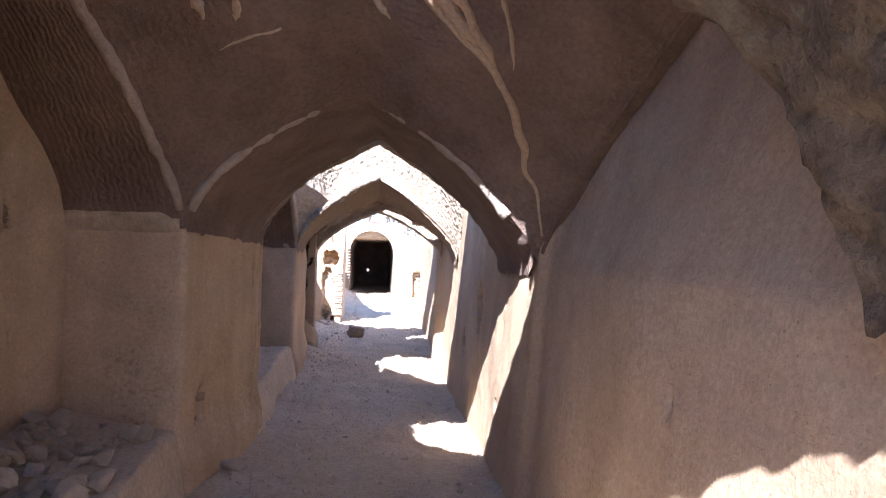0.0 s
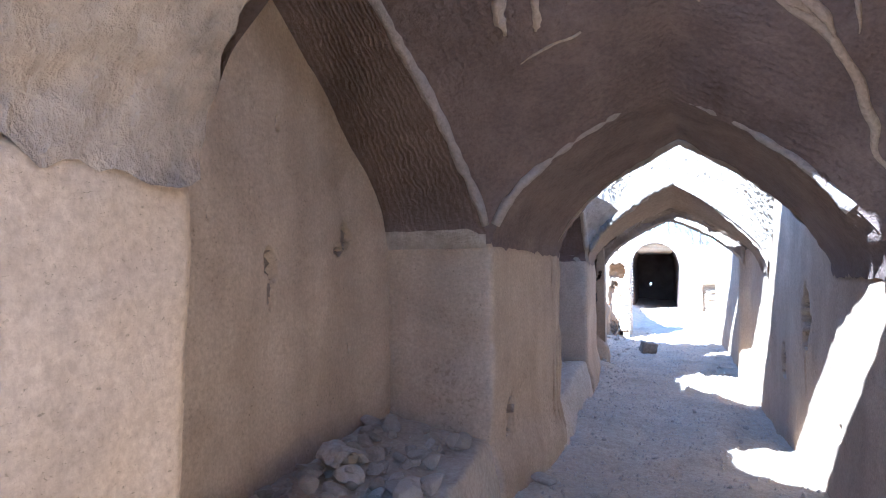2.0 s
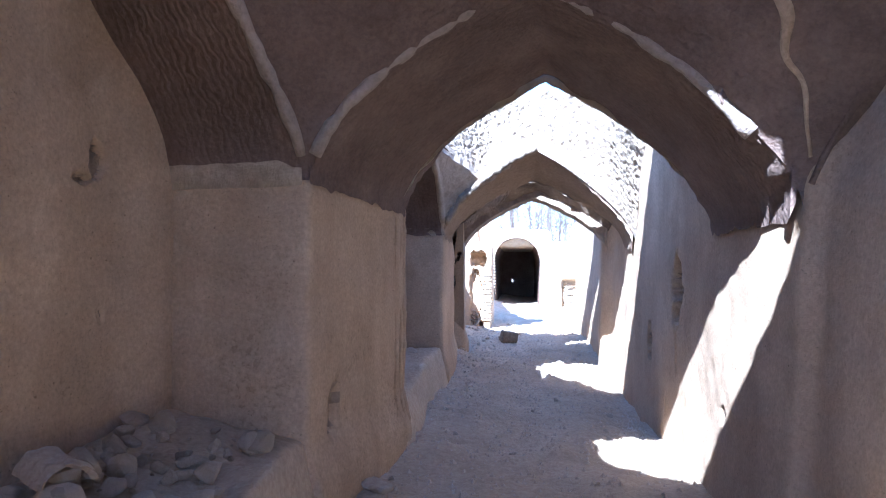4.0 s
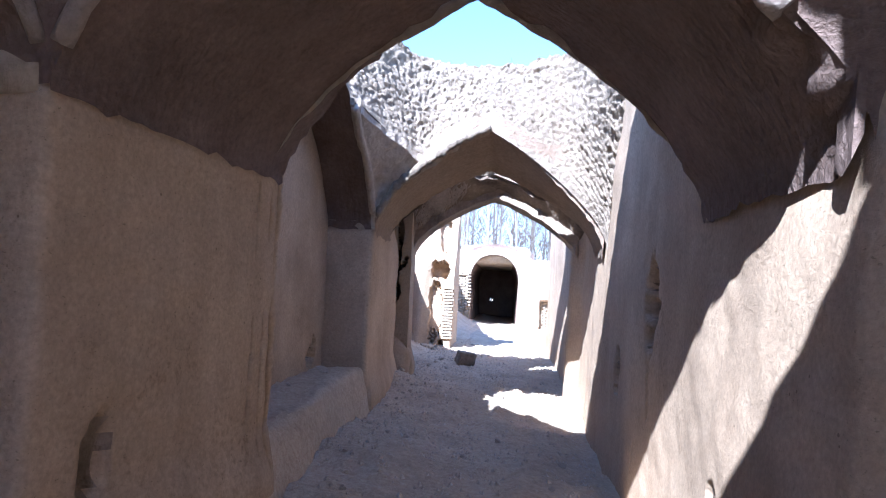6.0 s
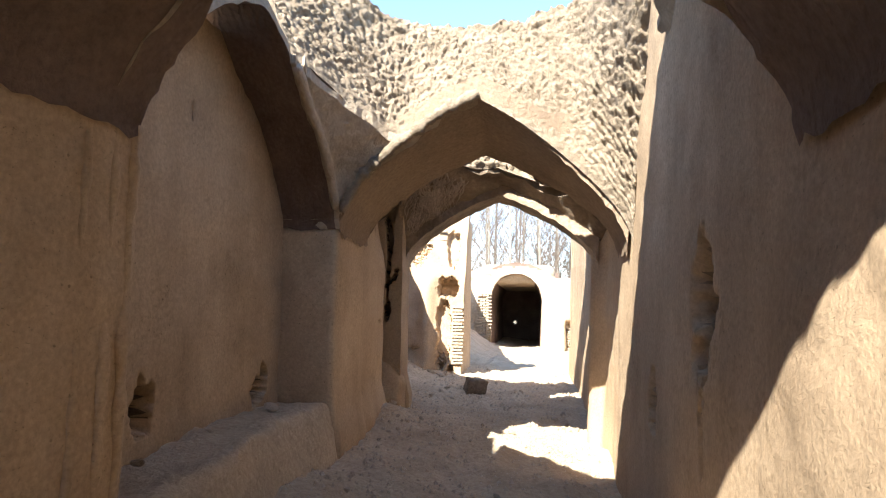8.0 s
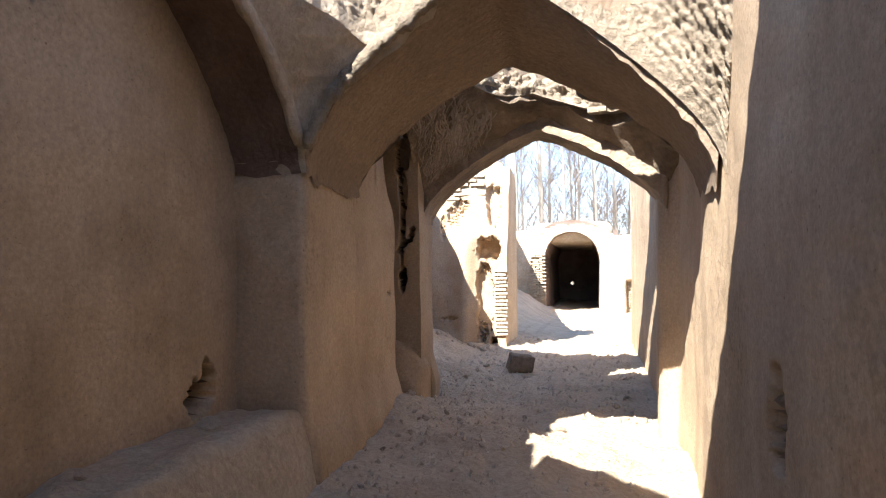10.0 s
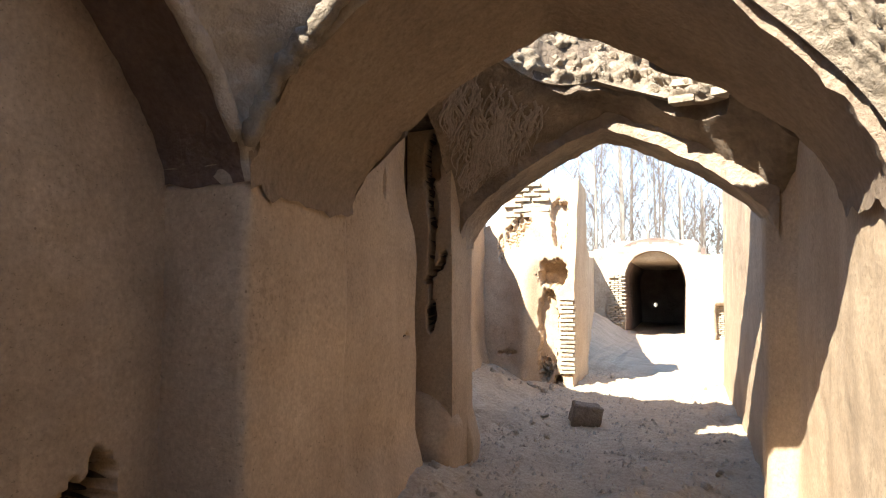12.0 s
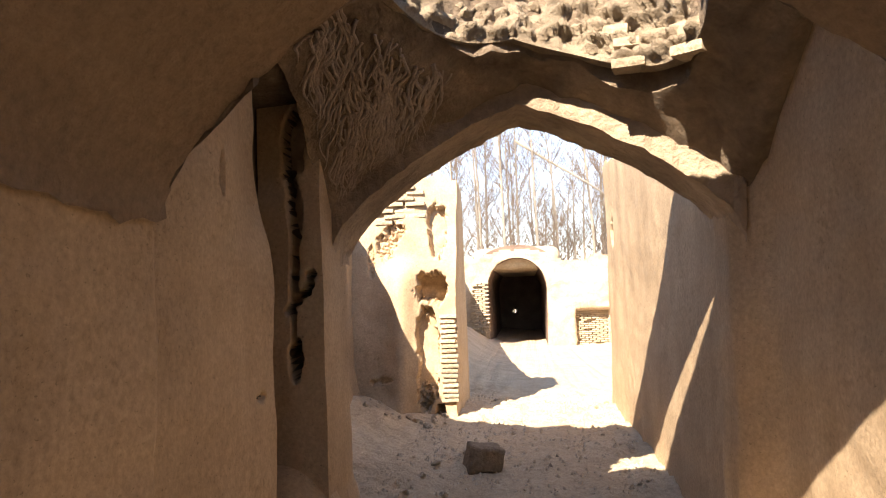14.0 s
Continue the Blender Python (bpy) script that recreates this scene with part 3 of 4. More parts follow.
# back of the split, coloured dark in place of the shade in the gap
block("wall_behind", -1.9, -1.32, 11.6, 12.3, -0.3, 3.3, mat=SCAR_SHADE, step=0.08, amp=0.05)


def bench(name, x0, x1, v0, v1, top, slope, mat):
    cx, cv = (x0 + x1) / 2, (v0 + v1) / 2

    def bend(a, b, c):
        x, v = cx + a, cv + b
        h = top(x, v)
        z = -0.3 + (h + 0.3) * (c + 0.5)
        x += slope * (1 - (c + 0.5)) * (a / ((x1 - x0) / 2) + 1) / 2
        p = wobble(skewed(x, v, z), 0.03)
        p.z += 0.03 * noise.fractal(p * 5, 0.8, 2.0, 3) * (c + 0.5)
        return p

    return tagged(part(name, round_box(((x1 - x0) / 2, (v1 - v0) / 2, 0.5), 0.05, 0.05, bend), mat), "low earth bench along the wall", "bench", kind="structure")


bench("bench_1", -2.5, -1.27, 1.1, 4.98, lambda x, v: 0.5 + 0.1 * smooth(-1.5, -2.2, x) + 0.08 * smooth(3.8, 4.9, v), 0.12, EARTH)
bench("bench_2", -1.8, -1.0, 6.45, 9.62, lambda x, v: 0.45 + 0.1 * smooth(6.6, 8.5, v), 0.22, EARTH)


# ---- plaster ribs and mud trails ----
def tube(bm, path, radius, sides=6, flat=1.0, up=None):
    rings = []
    for i, p in enumerate(path):
        p = Vector(p)
        d = (Vector(path[min(i + 1, len(path) - 1)]) - Vector(path[max(i - 1, 0)])).normalized()
        side = d.cross(up if up is not None else Vector((0.3, 0.2, 1))).normalized()
        nrm = side.cross(d)
        r = radius(i / (len(path) - 1)) if callable(radius) else radius
        rings.append([bm.verts.new(p + (side * math.cos(2 * math.pi * k / sides) + nrm * math.sin(2 * math.pi * k / sides) * flat) * r) for k in range(sides)])
    for a, b in zip(rings, rings[1:]):
        for k in range(sides):
            bm.faces.new((a[k], a[(k + 1) % sides], b[(k + 1) % sides], b[k]))
    bm.faces.new(rings[0][::-1])
    bm.faces.new(rings[-1])


def rib(points, r, mat, name="rib"):
    bm = bmesh.new()
    pts = [wobble(p, 0.02, 3.1) for p in points]
    tube(bm, pts, lambda t: r * (1 + 0.5 * noise.noise((t * 23, r * 100, 0)) + 0.4 * noise.noise((t * 70, r * 100, 0))), 8)
    tagged(part(name, bm, mat), "worn plaster rib edging the arch", "rib", kind="structure")


def cross_curve(v, rise, s0=-0.98, s1=0.98, n=70, lift=0.02):
    xl, xr = left_x(v) + 0.02, XR - 0.05
    out = []
    for i in range(n + 1):
        s = s0 + (s1 - s0) * i / n
        x = (xl + xr) / 2 + s * (xr - xl) / 2
        out.append(skewed(x, v, spring(x, v) + pointed(s) * rise + lift))
    return out


rib(cross_curve(4.89, 1.2, s1=0.86, lift=0.012), 0.038, RIB)
rib(cross_curve(9.5, 1.12, s1=0.0, lift=0.035), 0.045, CORE)
rib([BAY_1.place(BAY_1.xl, v, 0.0) for v in np.linspace(4.87, 1.3, 60)], 0.042, RIB)
rib([BAY_2.place(BAY_2.xl, v, 0.0) for v in np.linspace(9.5, 8.5, 24)], 0.04, ROUGH)
for v, r in ((6.42, 0.02), (6.56, 0.024), (6.68, 0.03)):     # stepped jamb of the second pier
    rib([skewed(left_x(v) - 0.006 + 0.06 * smooth(0.55, 0.2, z), v, z) for z in np.linspace(0.1, 2.08, 40)], r, PLASTER)
rib([BAY_1.place(XR - 0.0, v, 0.0) for v in np.linspace(4.87, 1.3, 60)], 0.018, VAULT)


def trail(bm, bay, path, r, amp=0.022, rough=0.0):
    pts = []
    for (xa, va), (xb, vb) in zip(path, path[1:]):
        for k in range(8):
            x, v = xa + (xb - xa) * k / 8, va + (vb - va) * k / 8
            x += 0.03 * noise.noise((x * 6, v * 6, r * 50))
            v += 0.03 * noise.noise((x * 6, v * 6, 7))
            w = wobble(bay.place(x, v, 0.3 * rough), amp)
            pts.append(w + noise.noise_vector(w * 9) * rough)
    tube(bm, pts, lambda t: r * (0.75 + 0.5 * abs(noise.noise((t * 9, xa, va)))) * (1 - 0.7 * smooth(0.5, 1, t)), 6)


def trails():
    bm = bmesh.new()
    trail(bm, BAY_1, [(0.35, 3.75), (0.62, 3.98), (0.82, 4.1), (0.98, 4.35), (1.12, 4.55), (1.25, 4.7), (1.38, 4.86)], 0.035)
    trail(bm, BAY_1, [(0.5, 3.7), (0.72, 3.95), (0.82, 4.1)], 0.04)
    trail(bm, BAY_1, [(0.72, 3.6), (0.85, 3.9), (0.9, 4.05)], 0.018)
    trail(bm, BAY_1, [(-0.35, 4.05), (-0.6, 4.1), (-0.72, 4.12)], 0.012)
    trail(bm, BAY_1, [(0.42, 3.72), (0.6, 3.9), (0.7, 4.0)], 0.06)
    trail(bm, BAY_1, [(0.1, 3.85), (0.2, 4.0), (0.24, 4.06)], 0.03)
    trail(bm, BAY_1, [(-0.62, 3.5), (-0.72, 3.75), (-0.74, 3.9)], 0.045)
    trail(bm, BAY_1, [(-0.5, 3.7), (-0.56, 3.9), (-0.57, 3.95)], 0.03)
    tagged(part("mud_trails", bm, TRAIL), "pale mud runs dripping down the sooty vault", "mud runs", kind="structure")
    bm = bmesh.new()
    rnd = random.Random(4)
    for k in range(260):
        x, v = rnd.uniform(-0.75, 0.2), rnd.uniform(11.4, 12.15)
        if HOLE_3.d(x, v)[0] < 1.12:
            continue
        path = [(x, v)]
        for _ in range(rnd.randint(4, 9)):
            x, v = x + rnd.uniform(-0.11, 0.025), v + rnd.uniform(0.03, 0.13)
            if x < -0.9 or v > 12.46 or HOLE_3.d(x, v)[0] < 1.1:
                break
            path.append((x, v))
        if len(path) > 2:
            trail(bm, BAY_3, path, rnd.uniform(0.006, 0.014), 0.05, 0.025)
    tagged(part("root_trails", bm, RIB), "crisscrossing earthen trails clinging to the vault", "mud runs", kind="stuff")


trails()


# ---- rubble ----
def stone_mesh(seed, mat, sharp=0.5):
    bm = bmesh.new()
    bmesh.ops.create_icosphere(bm, subdivisions=2, radius=1.0)
    rnd = random.Random(seed)
    sx, sy, sz = rnd.uniform(0.8, 1.25), rnd.uniform(0.8, 1.25), rnd.uniform(0.6, 1.0)
    cuts = [(Vector((rnd.gauss(0, 1), rnd.gauss(0, 1), rnd.gauss(0, 1))).normalized(), rnd.uniform(0.42, 0.7)) for _ in range(12)]
    for v in bm.verts:
        for nrm, d in cuts:
            e = v.co.dot(nrm) - d
            if e > 0:
                v.co -= nrm * e * 0.95
        v.co += noise.noise_vector(v.co * 3.5 + Vector((seed, 0, 0))) * 0.05
        v.co = Vector((v.co.x * sx, v.co.y * sy, v.co.z * sz))
    me = bpy.data.meshes.new("stone")
    bm.to_mesh(me)
    bm.free()
    me.materials.append(mat)
    return me


STONES = [stone_mesh(i, RUBBLE) for i in range(9)]


def put_stone(name, x, y, z, r, rnd, label, category, group, squash=1.0):
    ob = new(name, rnd.choice(STONES))
    ob.matrix_world = pose(x, y, z, rnd.uniform(-25, 25), rnd.uniform(-25, 25), rnd.uniform(0, 360)) @ Matrix.Diagonal((r, r, r * squash, 1))
    return tagged(ob, label, category, group)


def bench_height(x, y):
    v = y + SKEW * (x - 0.2)
    return 0.5 + 0.1 * smooth(-1.5, -2.2, x) + 0.08 * smooth(3.8, 4.9, v)


def rubble():
    rnd = random.Random(11)
    for k in range(290):
        x = rnd.uniform(-2.2, -1.4)
        y = rnd.triangular(1.6, 5.1, 3.9)
        r = 0.012 + 0.1 * rnd.random() ** 3.2
        heap = 0.12 * math.exp(-((x + 1.9) / 0.3) ** 2 - ((y - 3.9) / 0.8) ** 2)
        put_stone("mud_clod", x, y, bench_height(x, y) + r * 0.35 + heap * rnd.random(), r, rnd, "grey broken mud clod lying on the earth bench", "clod", "clods on the bench")
    for k in range(280):
        x, y = rnd.uniform(-0.85, 1.25), rnd.uniform(4.5, 19)
        if rnd.random() < 0.5:
            x = rnd.choice((rnd.uniform(-0.95, -0.5), rnd.uniform(0.9, 1.3)))
        r = 0.01 + 0.042 * rnd.random() ** 3
        put_stone("pebble", x, y, ground_z(x, y) + r * 0.3, r, rnd, "small pale clod on the trodden earth floor", "clod", "clods on the floor")
    for x, y, r in ((-1.25, 9.2, 0.07), (-1.3, 8.3, 0.03), (-1.2, 7.4, 0.04), (-1.1, 8.9, 0.025)):
        put_stone("mud_clod", x, y, 0.56 + r * 0.3, r, rnd, "dusty mud clod on the low bench", "clod", "clods on the bench", 0.6)
    for k in range(26):
        x, y = rnd.uniform(-1.7, -0.7), rnd.uniform(16.2, 17.2)
        r = 0.02 + 0.05 * rnd.random() ** 2
        put_stone("rubble_lump", x, y, ground_z(x, y) + r * 0.3, r, rnd, "fallen lump of mud at the ruined wall", "clod", "lumps at the ruined wall")
    # fine grit over the whole floor
    bm = bmesh.new()
    for k in range(9000):
        x, y = rnd.uniform(-1.0, 1.3), rnd.uniform(2.5, 19)
        r = 0.004 + 0.024 * rnd.random() ** 4
        c = Vector((x, y, ground_z(x, y) + r * 0.2))
        vs = [bm.verts.new(c + Vector((math.cos(a) * r * rnd.uniform(0.6, 1.3), math.sin(a) * r * rnd.uniform(0.6, 1.3), -r * 0.3))) for a in (0, 1.57, 3.14, 4.71)]
        t = bm.verts.new(c + Vector((0, 0, r)))
        for i in range(4):
            bm.faces.new((vs[i], vs[(i + 1) % 4], t))
    tagged(part("grit", bm, RUBBLE, smooth=False), "fine grit and crumbs on the earth floor", "grit", kind="stuff")


rubble()


def broken_slab():
    """A curled piece of fallen plaster lying on the rubble."""
    n, m = 16, 10
    P, Q = [], []
    for i in range(n + 1):
        a = math.pi * (0.05 + 0.75 * i / n)
        p, q = [], []
        for j in range(m + 1):
            r = 0.13 + 0.02 * noise.noise((i * 0.4, j * 0.4, 2))
            w = Vector((math.cos(a) * r, (j / m - 0.5) * 0.26 * (1 + 0.25 * noise.noise((i * 0.3, 1, 5))), math.sin(a) * r * 1.15))
            p.append(w)
            q.append(w * 0.8 + Vector((0, 0, 0.01)))
        P.append(p)
        Q.append(q)
    ob = from_grid("broken_slab", P, Q, [[True] * m for _ in range(n)], RUBBLE)
    ob.matrix_world = pose(-1.95, 3.85, 0.63, 8, -14, 60)
    tagged(ob, "curled grey piece of fallen mud plaster on the rubble", "plaster piece")


broken_slab()


def loose_block():
    bm = round_box((0.15, 0.13, 0.11), 0.02, 0.03, lambda x, y, z: wobble((x + 0.15 * z, y, z * (1 - 0.12 * x / 0.15)), 0.014, 7))
    ob = part("mud_block", bm, SCAR_PALE)
    ob.matrix_world = pose(-0.2, 14.75, ground_z(-0.2, 14.75) + 0.1, 4, 5, 20)
    tagged(ob, "loose square mud block lying on the floor", "mud block")
    bm = round_box((0.1, 0.06, 0.025), 0.015, 0.03, lambda x, y, z: wobble((x, y, z), 0.02, 9))
    ob = part("plaster_shard", bm, RUBBLE)
    ob.matrix_world = pose(-0.96, 5.75, ground_z(-0.96, 5.75) + 0.04, 3, 12, -28)
    tagged(ob, "flat shard of fallen plaster on the floor", "plaster piece")


loose_block()

# ---- yard ----
YARD = 17.0
sheet_wall("wall_yard_left", 12.7, 17.2, lambda a, z: (lerp_table(a, ((12.7, -1.0), (13.2, -1.25), (14.2, -1.85), (17.2, -1.95))) + 0.1 * smooth(0.9, 0.2, z), a, z),
           lambda a, z: (-3.0, a, z), lambda a: 2.7 + 0.12 * noise.noise((a * 2, 0, 0)), step=0.07, amp=0.03, skew=False)


def brick_mesh():
    bm = round_box((0.13, 0.1, 0.028), 0.012, 0.5, lambda x, y, z: (x, y, z))
    me = bpy.data.meshes.new("brick")
    bm.to_mesh(me)
    bm.free()
    me.materials.append(BRICK)
    return me


BRICK_MESH = brick_mesh()


def brick_rows(parent, origin, along, n, rows, pitch=0.072, gap=0.275, keep=0.95, seed=1, depth=0.02, size=1.0, shift=0.5):
    """Courses of mud brick, each brick an object under its wall."""
    rnd = random.Random(seed)
    a = Vector(along).normalized()
    turn = math.degrees(math.atan2(a.y, a.x))
    for r in range(rows):
        for i in range(n):
            if rnd.random() > keep:
                continue
            p = Vector(origin) + a * ((i + shift * (r % 2)) * gap * size) + Vector((-a.y, a.x, 0)) * rnd.uniform(-depth, depth) + Vector((0, 0, r * pitch * size))
            ob = new("brick", BRICK_MESH)
            ob.parent = parent
            ob.matrix_world = pose(*p, rnd.uniform(-2, 2), rnd.uniform(-2, 2), turn + rnd.uniform(-3, 3)) @ Matrix.Diagonal((size * rnd.uniform(0.85, 1.03), size, size, 1))


def ruined_wall():
    """The stub of a wall with a shallow niche, a dark hole above it and brick showing at its edge."""
    def front(x, z):
        y = 17.0 + 0.1 * smooth(-1.3, -0.65, x) + 0.1 * max(0.0, z - 2.0)
        y -= 0.12 * math.exp(-((x + 1.32) / 0.16) ** 2) * smooth(2.4, 1.9, z) - 0.1 * math.exp(-((x + 1.3) / 0.2) ** 2 - ((z - 2.15) / 0.2) ** 2)
        y -= 0.25 * smooth(0.5, 0.0, z) * smooth(-1.2, -1.6, x)
        return (x + 0.04 * (z - 1.6) * smooth(-0.9, -0.65, x), y, z)

    ob = sheet_wall("wall_ruin", -2.25, -0.63, front, lambda x, z: (x, 18.5, z),
                    lambda x: lerp_table(x, ((-2.25, 2.2), (-1.75, 2.6), (-1.5, 2.95), (-1.05, 3.2), (-0.8, 3.25), (-0.63, 3.1))) + 0.08 * noise.noise((x * 9, 0, 4)) + 0.05 * noise.noise((x * 30, 0, 4)),
                    dents=((-0.93, 1.78, 0.2, 0.19, 0.42, 6), (-1.0, 0.98, 0.13, 0.55, 0.16, 5), (-0.86, 0.22, 0.07, 0.09, 0.3, 4), (-1.04, 0.4, 0.1, 0.18, 0.2), (-0.86, 2.5, 0.11, 0.36, 0.14, 3), (-1.5, 2.3, 0.12, 0.2, 0.1), (-1.38, 2.5, 0.14, 0.12, 0.12), (-1.68, 2.15, 0.05, 0.25, 0.06), (-1.6, 0.62, 0.16, 0.03, 0.05)),
                    step=0.035, amp=0.025, skew=False, scar=PLASTER, label="ruined mud wall with a niche and bare brick")
    brick_rows(ob, (-0.75, 17.125, 0.36), (1, 0, 0), 1, 18, keep=1.0, seed=2, depth=0.008, size=0.85, shift=0.06)
    brick_rows(ob, (-1.52, 17.14, 2.62), (1, 0.05, 0), 2, 7, keep=0.92, seed=3, depth=0.03, pitch=0.075)


def broken_rim():
    """The rough broken thickness of the third vault round the far side of its opening, with some bricks laid bare."""
    h = HOLE_3
    n, m = 150, 30

    def at(a, grow):
        r = (abs(math.cos(a)) ** h.power + abs(math.sin(a)) ** h.power) ** (-1 / h.power)
        v = h.cv + (h.rv + grow) * math.sin(a) * r
        return h.cx + (h.rx + grow) * math.cos(a) * r + h.shear * (v - h.cv), v

    P, Q = [], []
    for i in range(n + 1):
        a = math.radians(2 + 176 * i / n)
        p, q = [], []
        for j in range(m + 1):
            k = j / m
            x, v = at(a, -0.03 + 0.1 * k)
            c = Vector(skewed(x, v, BAY_3.z(x, v) + 0.02 + (0.3 + 0.3 * math.sin(a)) * k))
            layer = noise.noise((c.x * 4, c.y * 4, c.z * 26)) + 0.6 * noise.fractal(c * 9, 0.7, 2.0, 4)
            out = (0.07 * smooth(-0.4, 0.4, layer) - 0.02 + 0.06 * noise.fractal(c * 7, 0.7, 2.0, 3) + 0.03 * noise.fractal(c * 25, 0.6, 2.0, 3)) * smooth(0, 0.12, k)
            c += Vector((-math.cos(a), -math.sin(a), 0.2)) * out
            p.append(c)
            q.append(c + Vector((0.25 * math.cos(a), 0.25 * math.sin(a), 0.0)))
        P.append(p)
        Q.append(q)
    ob = from_grid("broken_rim", P, Q, [[True] * m for _ in range(n)], CORE)
    tagged(ob, "broken edge of a vault with bare mud bricks", "vault", kind="structure")
    rnd = random.Random(9)
    for c in range(4):
        for i in range(5):
            a = math.radians(22 + 12 * (i + 0.5 * (c % 2)))
            x, v = at(a, 0.02 + 0.02 * c)
            if rnd.random() < 0.2:
                continue
            brick = new("brick", BRICK_MESH)
            brick.parent = ob
            brick.matrix_world = pose(*skewed(x, v, BAY_3.z(x, v) + 0.07 + 0.075 * c), rnd.uniform(-5, 5), rnd.uniform(-5, 5), math.degrees(a) + 90 + rnd.uniform(-8, 8)) @ Matrix.Diagonal((rnd.uniform(0.5, 0.75), rnd.uniform(0.8, 1.1), rnd.uniform(0.9, 1.1), 1))


broken_rim()
ruined_wall()
sheet_wall("wall_yard_far_left", 18.3, 33.9, lambda a, z: (-0.66 - 0.105 * (a - 18.3) + 0.0 * z, a, z), lambda a, z: (-2.4 - 0.1 * (a - 18.3), a, z),
           lambda a: lerp_table(a, ((18.3, 2.55), (20, 2.4), (24, 2.35), (28.2, 2.5), (33.9, 2.8))) + 0.06 * noise.noise((a * 2, 0, 0)), step=0.12, skew=False)


def tunnel_half(z):
    """Half the width of the passage at height z."""
    if z < 1.7:
        return 1.06 + 0.03 * z
    k = (z - 1.7) / 1.3
    return 1.11 * math.sqrt(max(0.0, 1 - k ** 2.4)) if k < 1 else 0.0


TX, TY = -0.08, 33.8


def end_wall():
    step = 0.07
    xs = np.arange(-5.5, 6.5, step)
    zs = np.arange(-0.82, 3.5, step)
    P, Q, keep = [], [], []
    for x in xs:
        p, q = [], []
        for z in zs:
            w = Vector((x, TY + 0.12 * noise.noise((x * 0.9, 0, z)) + 0.05 * noise.noise((x * 4, 1, z * 4)), z))
            w.y += 0.55 * smooth(2.0, 2.08, x) * smooth(3.3, 3.2, x) * smooth(1.02, 0.95, z)
            dx = x - TX
            if z < 3.0 and abs(dx) < tunnel_half(z):            # cells at the mouth are drawn out to its curve
                if z > 1.6 and abs(dx) < (z - 1.6) * 1.4:
                    w.z = next(h for h in np.arange(z, 3.2, 0.01) if tunnel_half(h) <= abs(dx))
                else:
                    w.x = TX + math.copysign(tunnel_half(z), dx)
            p.append(w)
            q.append(w + Vector((0, 0.6, 0)))
        P.append(p)
        Q.append(q)
    for i in range(len(xs) - 1):
        row = []
        for j in range(len(zs) - 1):
            x, z = xs[i] + step / 2, zs[j] + step / 2
            top = lerp_table(x, ((-5, 2.9), (-1.75, 3.1), (-1.5, 3.0), (-1.35, 3.1), (-0.6, 3.3), (0.4, 3.3), (1.2, 3.1), (1.7, 2.8), (2.5, 2.85), (2.9, 3.05), (3.6, 2.8), (6, 3.0))) + 0.06 * noise.noise((x * 3, 0, 0))
            row.append(z < top and not all(abs(xs[i + e] - TX) < tunnel_half(zs[j + g]) and zs[j + g] < 3.0 for e in (0, 1) for g in (0, 1)))
        keep.append(row)
    ob = from_grid("wall_end", P, Q, keep, ROUGH)
    tagged(ob, "eroded sunlit mud wall round a vaulted passage", "wall", kind="structure")
    # brick jamb beside the mouth, and the brick back of the hollow
    brick_rows(ob, (-1.62, TY - 0.08, 0.3), (1, -0.15, 0), 2, 26, seed=5, keep=0.98)
    brick_rows(ob, (2.05, TY + 0.48, -0.4), (1, 0.05, 0), 5, 19, seed=6, keep=0.95)
    # the passage
    n = 40
    ring = []
    for i in range(n + 1):
        a = math.pi * i / n
        k = math.sin(a)
        z = 1.7 + 1.3 * k if 0 < i < n else 1.7
        ring.append((math.cos(a), z))
    prof = [(1.04, -0.8), (1.07, 0.7)] + [(c * 1.11, 1.7 + 1.3 * abs(math.sin(math.pi * i / n)) ** 0.85) for i, (c, z) in enumerate(ring)] + [(-1.07, 0.7), (-1.04, -0.8)]
    ys = [TY + 0.3] + list(np.arange(TY + 0.8, 46.6, 0.8))
    P2 = [[wobble((TX + x, y, z), 0.03) for x, z in prof] for y in ys]
    Q2 = [[Vector((TX + x * 1.5, y, z + 0.5 if z > 1 else z)) for x, z in prof] for y in ys]
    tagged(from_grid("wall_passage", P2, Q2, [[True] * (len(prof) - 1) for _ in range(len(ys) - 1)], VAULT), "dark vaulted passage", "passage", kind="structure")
    # its far end, with a small opening to daylight
    xs, zs = np.arange(-2.2, 2.2, 0.05), np.arange(-0.8, 3.8, 0.05)
    P3 = [[Vector((x, 45.8, z)) for z in zs] for x in xs]
    Q3 = [[Vector((x, 45.9, z)) for z in zs] for x in xs]
    keep = [[math.hypot(xs[i] + 0.025 - DOT[0], zs[j] + 0.025 - DOT[1]) > 0.09 for j in range(len(zs) - 1)] for i in range(len(xs) - 1)]
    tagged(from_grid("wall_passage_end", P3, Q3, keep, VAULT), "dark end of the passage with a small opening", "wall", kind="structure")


DOT = (-0.4, 0.76)
end_wall()
block("wall_dome", TX - 1.7, TX + 1.7, TY + 0.5, TY + 12, 2.6, 3.45, step=0.25, r=0.4, skew=False, mat=ROUGH)
sheet_wall("wall_yard_far_right", 24, 34.2, lambda a, z: (3.6, a, z), lambda a, z: (4.4, a, z), lambda a: 2.3, step=0.2, skew=False)


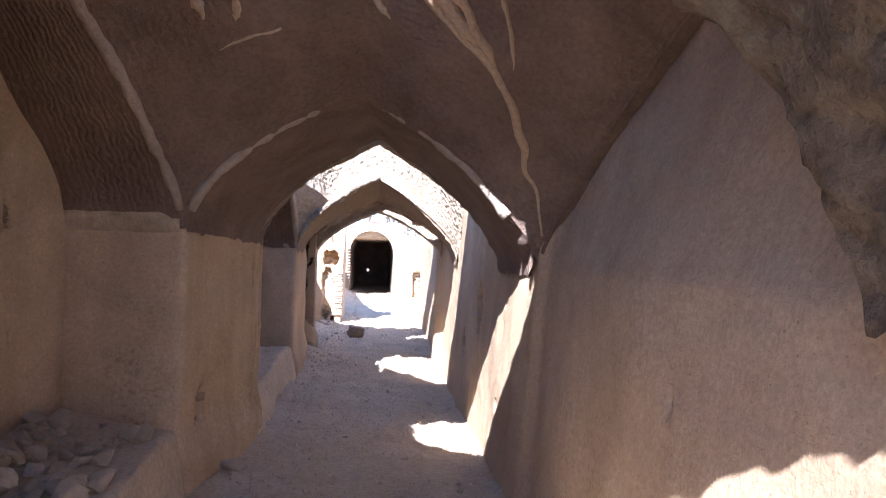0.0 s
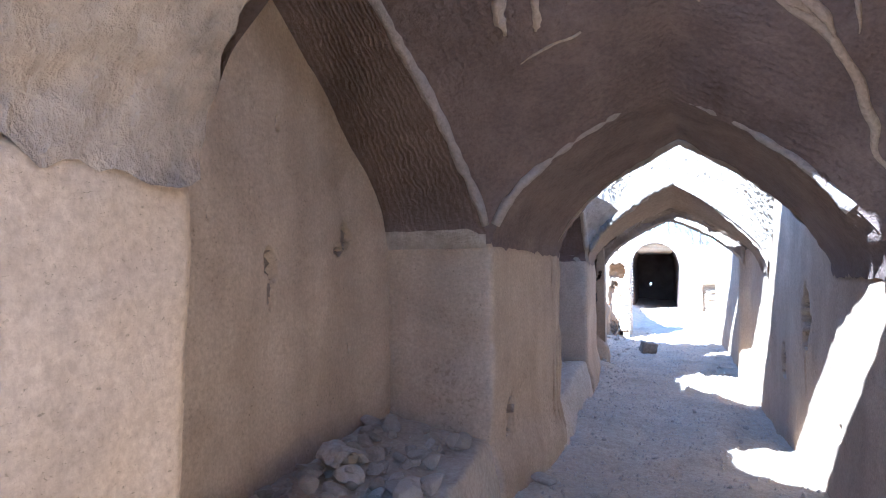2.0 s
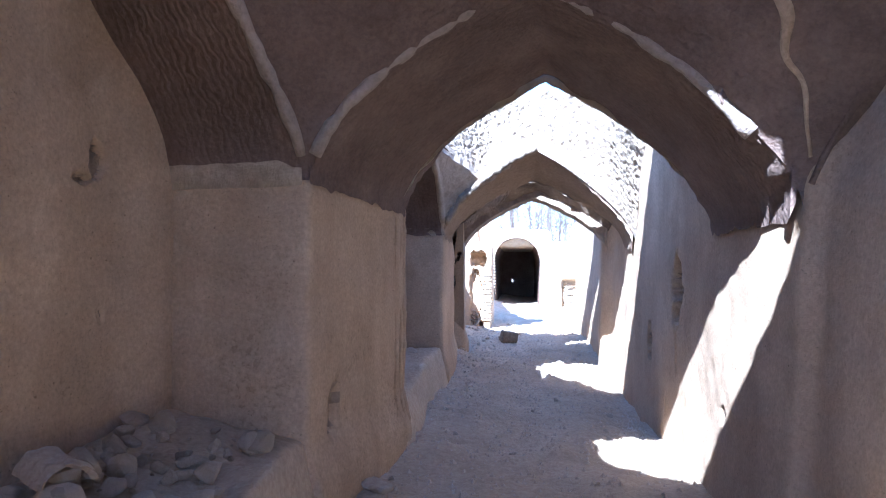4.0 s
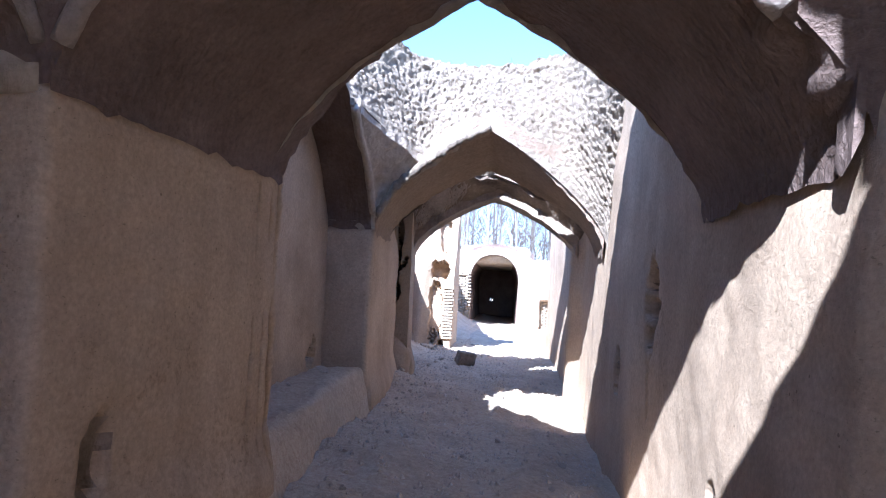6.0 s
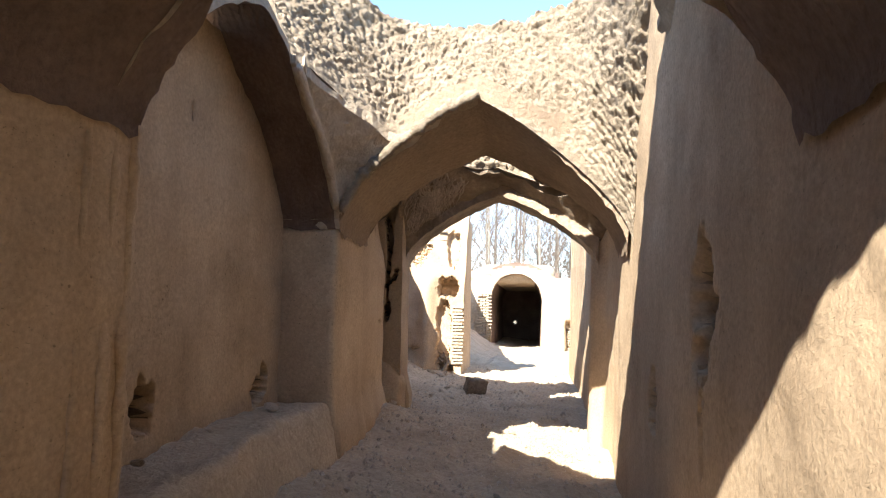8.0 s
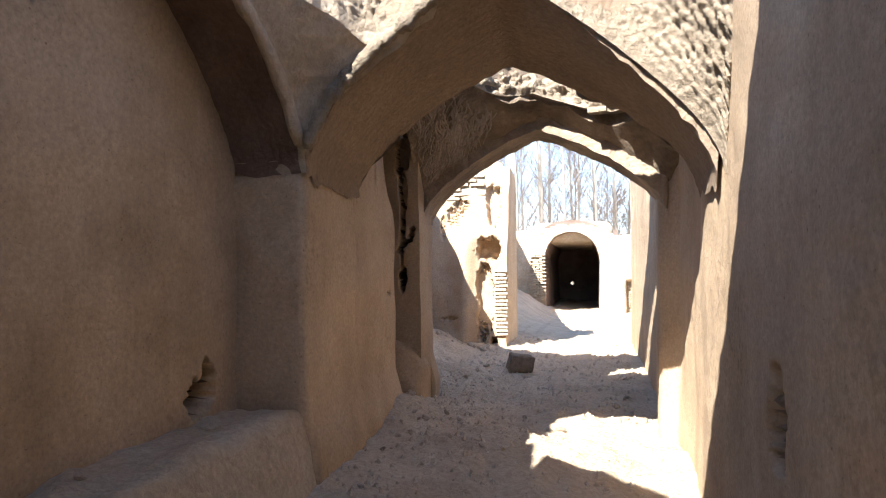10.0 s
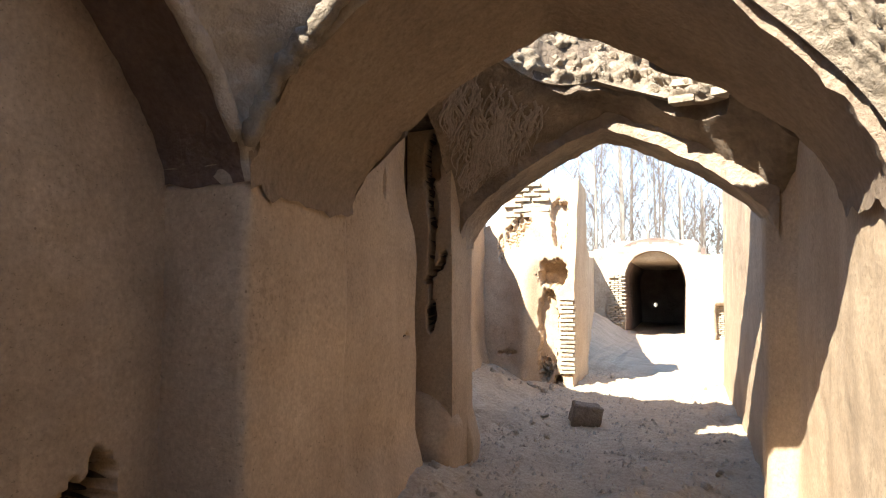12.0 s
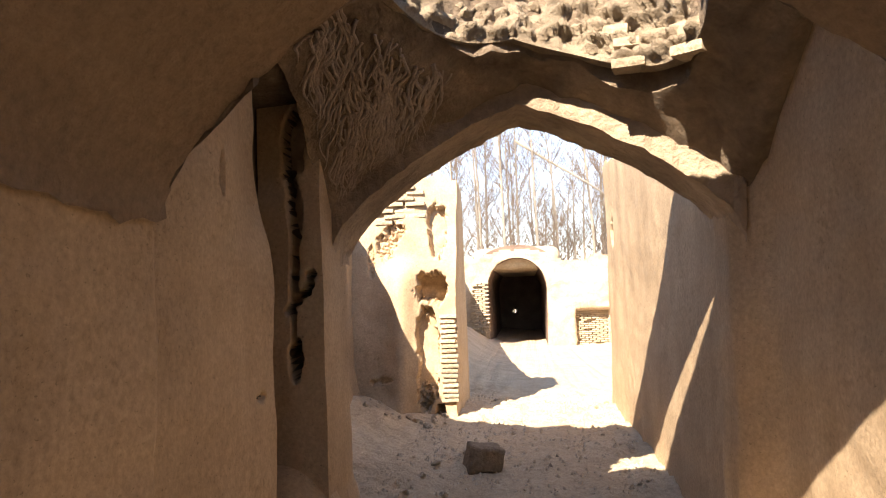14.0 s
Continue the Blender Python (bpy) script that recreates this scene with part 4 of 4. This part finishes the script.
# ---- trees ----
def tree_meshes(seed, height):
    rnd = random.Random(seed)
    trunk, crown = bmesh.new(), bmesh.new()
    lean = Vector((rnd.uniform(-0.05, 0.05), rnd.uniform(-0.05, 0.05), 0))

    def spine(t):
        return Vector((0.14 * noise.noise((t * 2, seed, 0)), 0.14 * noise.noise((t * 2, seed, 9)), height * t)) + lean * height * t * t

    tube(trunk, [spine(i / 14) for i in range(15)], lambda t: 0.11 * (1 - t) ** 0.8 + 0.01, 7)
    for k in range(54):
        t = rnd.uniform(0.16, 0.97)
        base = spine(t)
        az = rnd.uniform(0, 6.283)
        ln = height * rnd.uniform(0.13, 0.26) * (1.15 - 0.75 * t)
        up = rnd.uniform(0.5, 1.5)
        d = Vector((math.cos(az), math.sin(az), up)).normalized()
        limb = [base + d * ln * s + Vector((0, 0, 0.3 * ln * s * s)) + noise.noise_vector((base + d * s * 3) * 1.3) * 0.06 * s * ln for s in (0, 0.25, 0.5, 0.75, 1)]
        tube(crown, limb, lambda s: 0.022 * (1 - t * 0.6) * (1 - s) + 0.005, 4)
        for q in range(16):
            s = rnd.uniform(0.2, 1)
            i = min(3, int(s * 4))
            p = limb[i].lerp(limb[i + 1], s * 4 - i)
            w = (d * 0.6 + Vector((rnd.uniform(-1, 1), rnd.uniform(-1, 1), rnd.uniform(0.1, 1.3)))).normalized()
            l2 = ln * rnd.uniform(0.18, 0.5)
            mid = p + w * l2 * 0.5 + Vector((rnd.uniform(-0.06, 0.06), rnd.uniform(-0.06, 0.06), 0)) * l2
            tube(crown, [p, mid, p + w * l2 + Vector((0, 0, 0.15 * l2))], lambda s: 0.006 * (1 - s) + 0.0025, 3)
    out = []
    for nm, bm, mat in (("trunk", trunk, BARK), ("crown", crown, TWIG)):
        me = bpy.data.meshes.new(nm)
        bm.to_mesh(me)
        bm.free()
        me.polygons.foreach_set("use_smooth", [True] * len(me.polygons))
        me.materials.append(mat)
        out.append(me)
    return out


def trees():
    rnd = random.Random(21)
    protos = []
    for k in range(5):
        a, b = tree_meshes(30 + k, 12 + k * 1.1)
        root = tagged(new("poplar_tree"), "bare pale-trunked poplar with fine twigs", "tree", "poplars behind the wall")
        for nm, me in (("trunk", a), ("crown", b)):
            new(nm, me).parent = root
        protos.append(root)
    spots = []  # beyond the passage
    for row in range(4):
        for i in range(10):
            y = 49 + row * 4.5 + rnd.uniform(-1.5, 1.5)
            x = (-9 + 2.1 * i + rnd.uniform(-0.9, 0.9)) * (0.85 + 0.1 * row)
            spots.append((x, y))
    for k, (x, y) in enumerate(spots):
        m = pose(x, y, ground_z(x, y) - 0.05, 0, 0, rnd.uniform(0, 360))
        if k < 5:
            protos[k].matrix_world = m
        else:
            copy_thing(protos[k % 5], m @ Matrix.Diagonal((1, 1, rnd.uniform(0.85, 1.15), 1)))
    # one young trunk leans across the others
    bm = bmesh.new()
    tube(bm, [Vector((0.0 + 6.2 * s, 48.0, 10.6 - 4.2 * s)) + noise.noise_vector((s * 3, 0, 0)) * 0.1 for s in np.linspace(0, 1, 12)], lambda t: 0.09 - 0.05 * t, 6)
    tagged(part("fallen_trunk", bm, BARK), "slender fallen trunk caught among the poplars", "tree trunk")


trees()
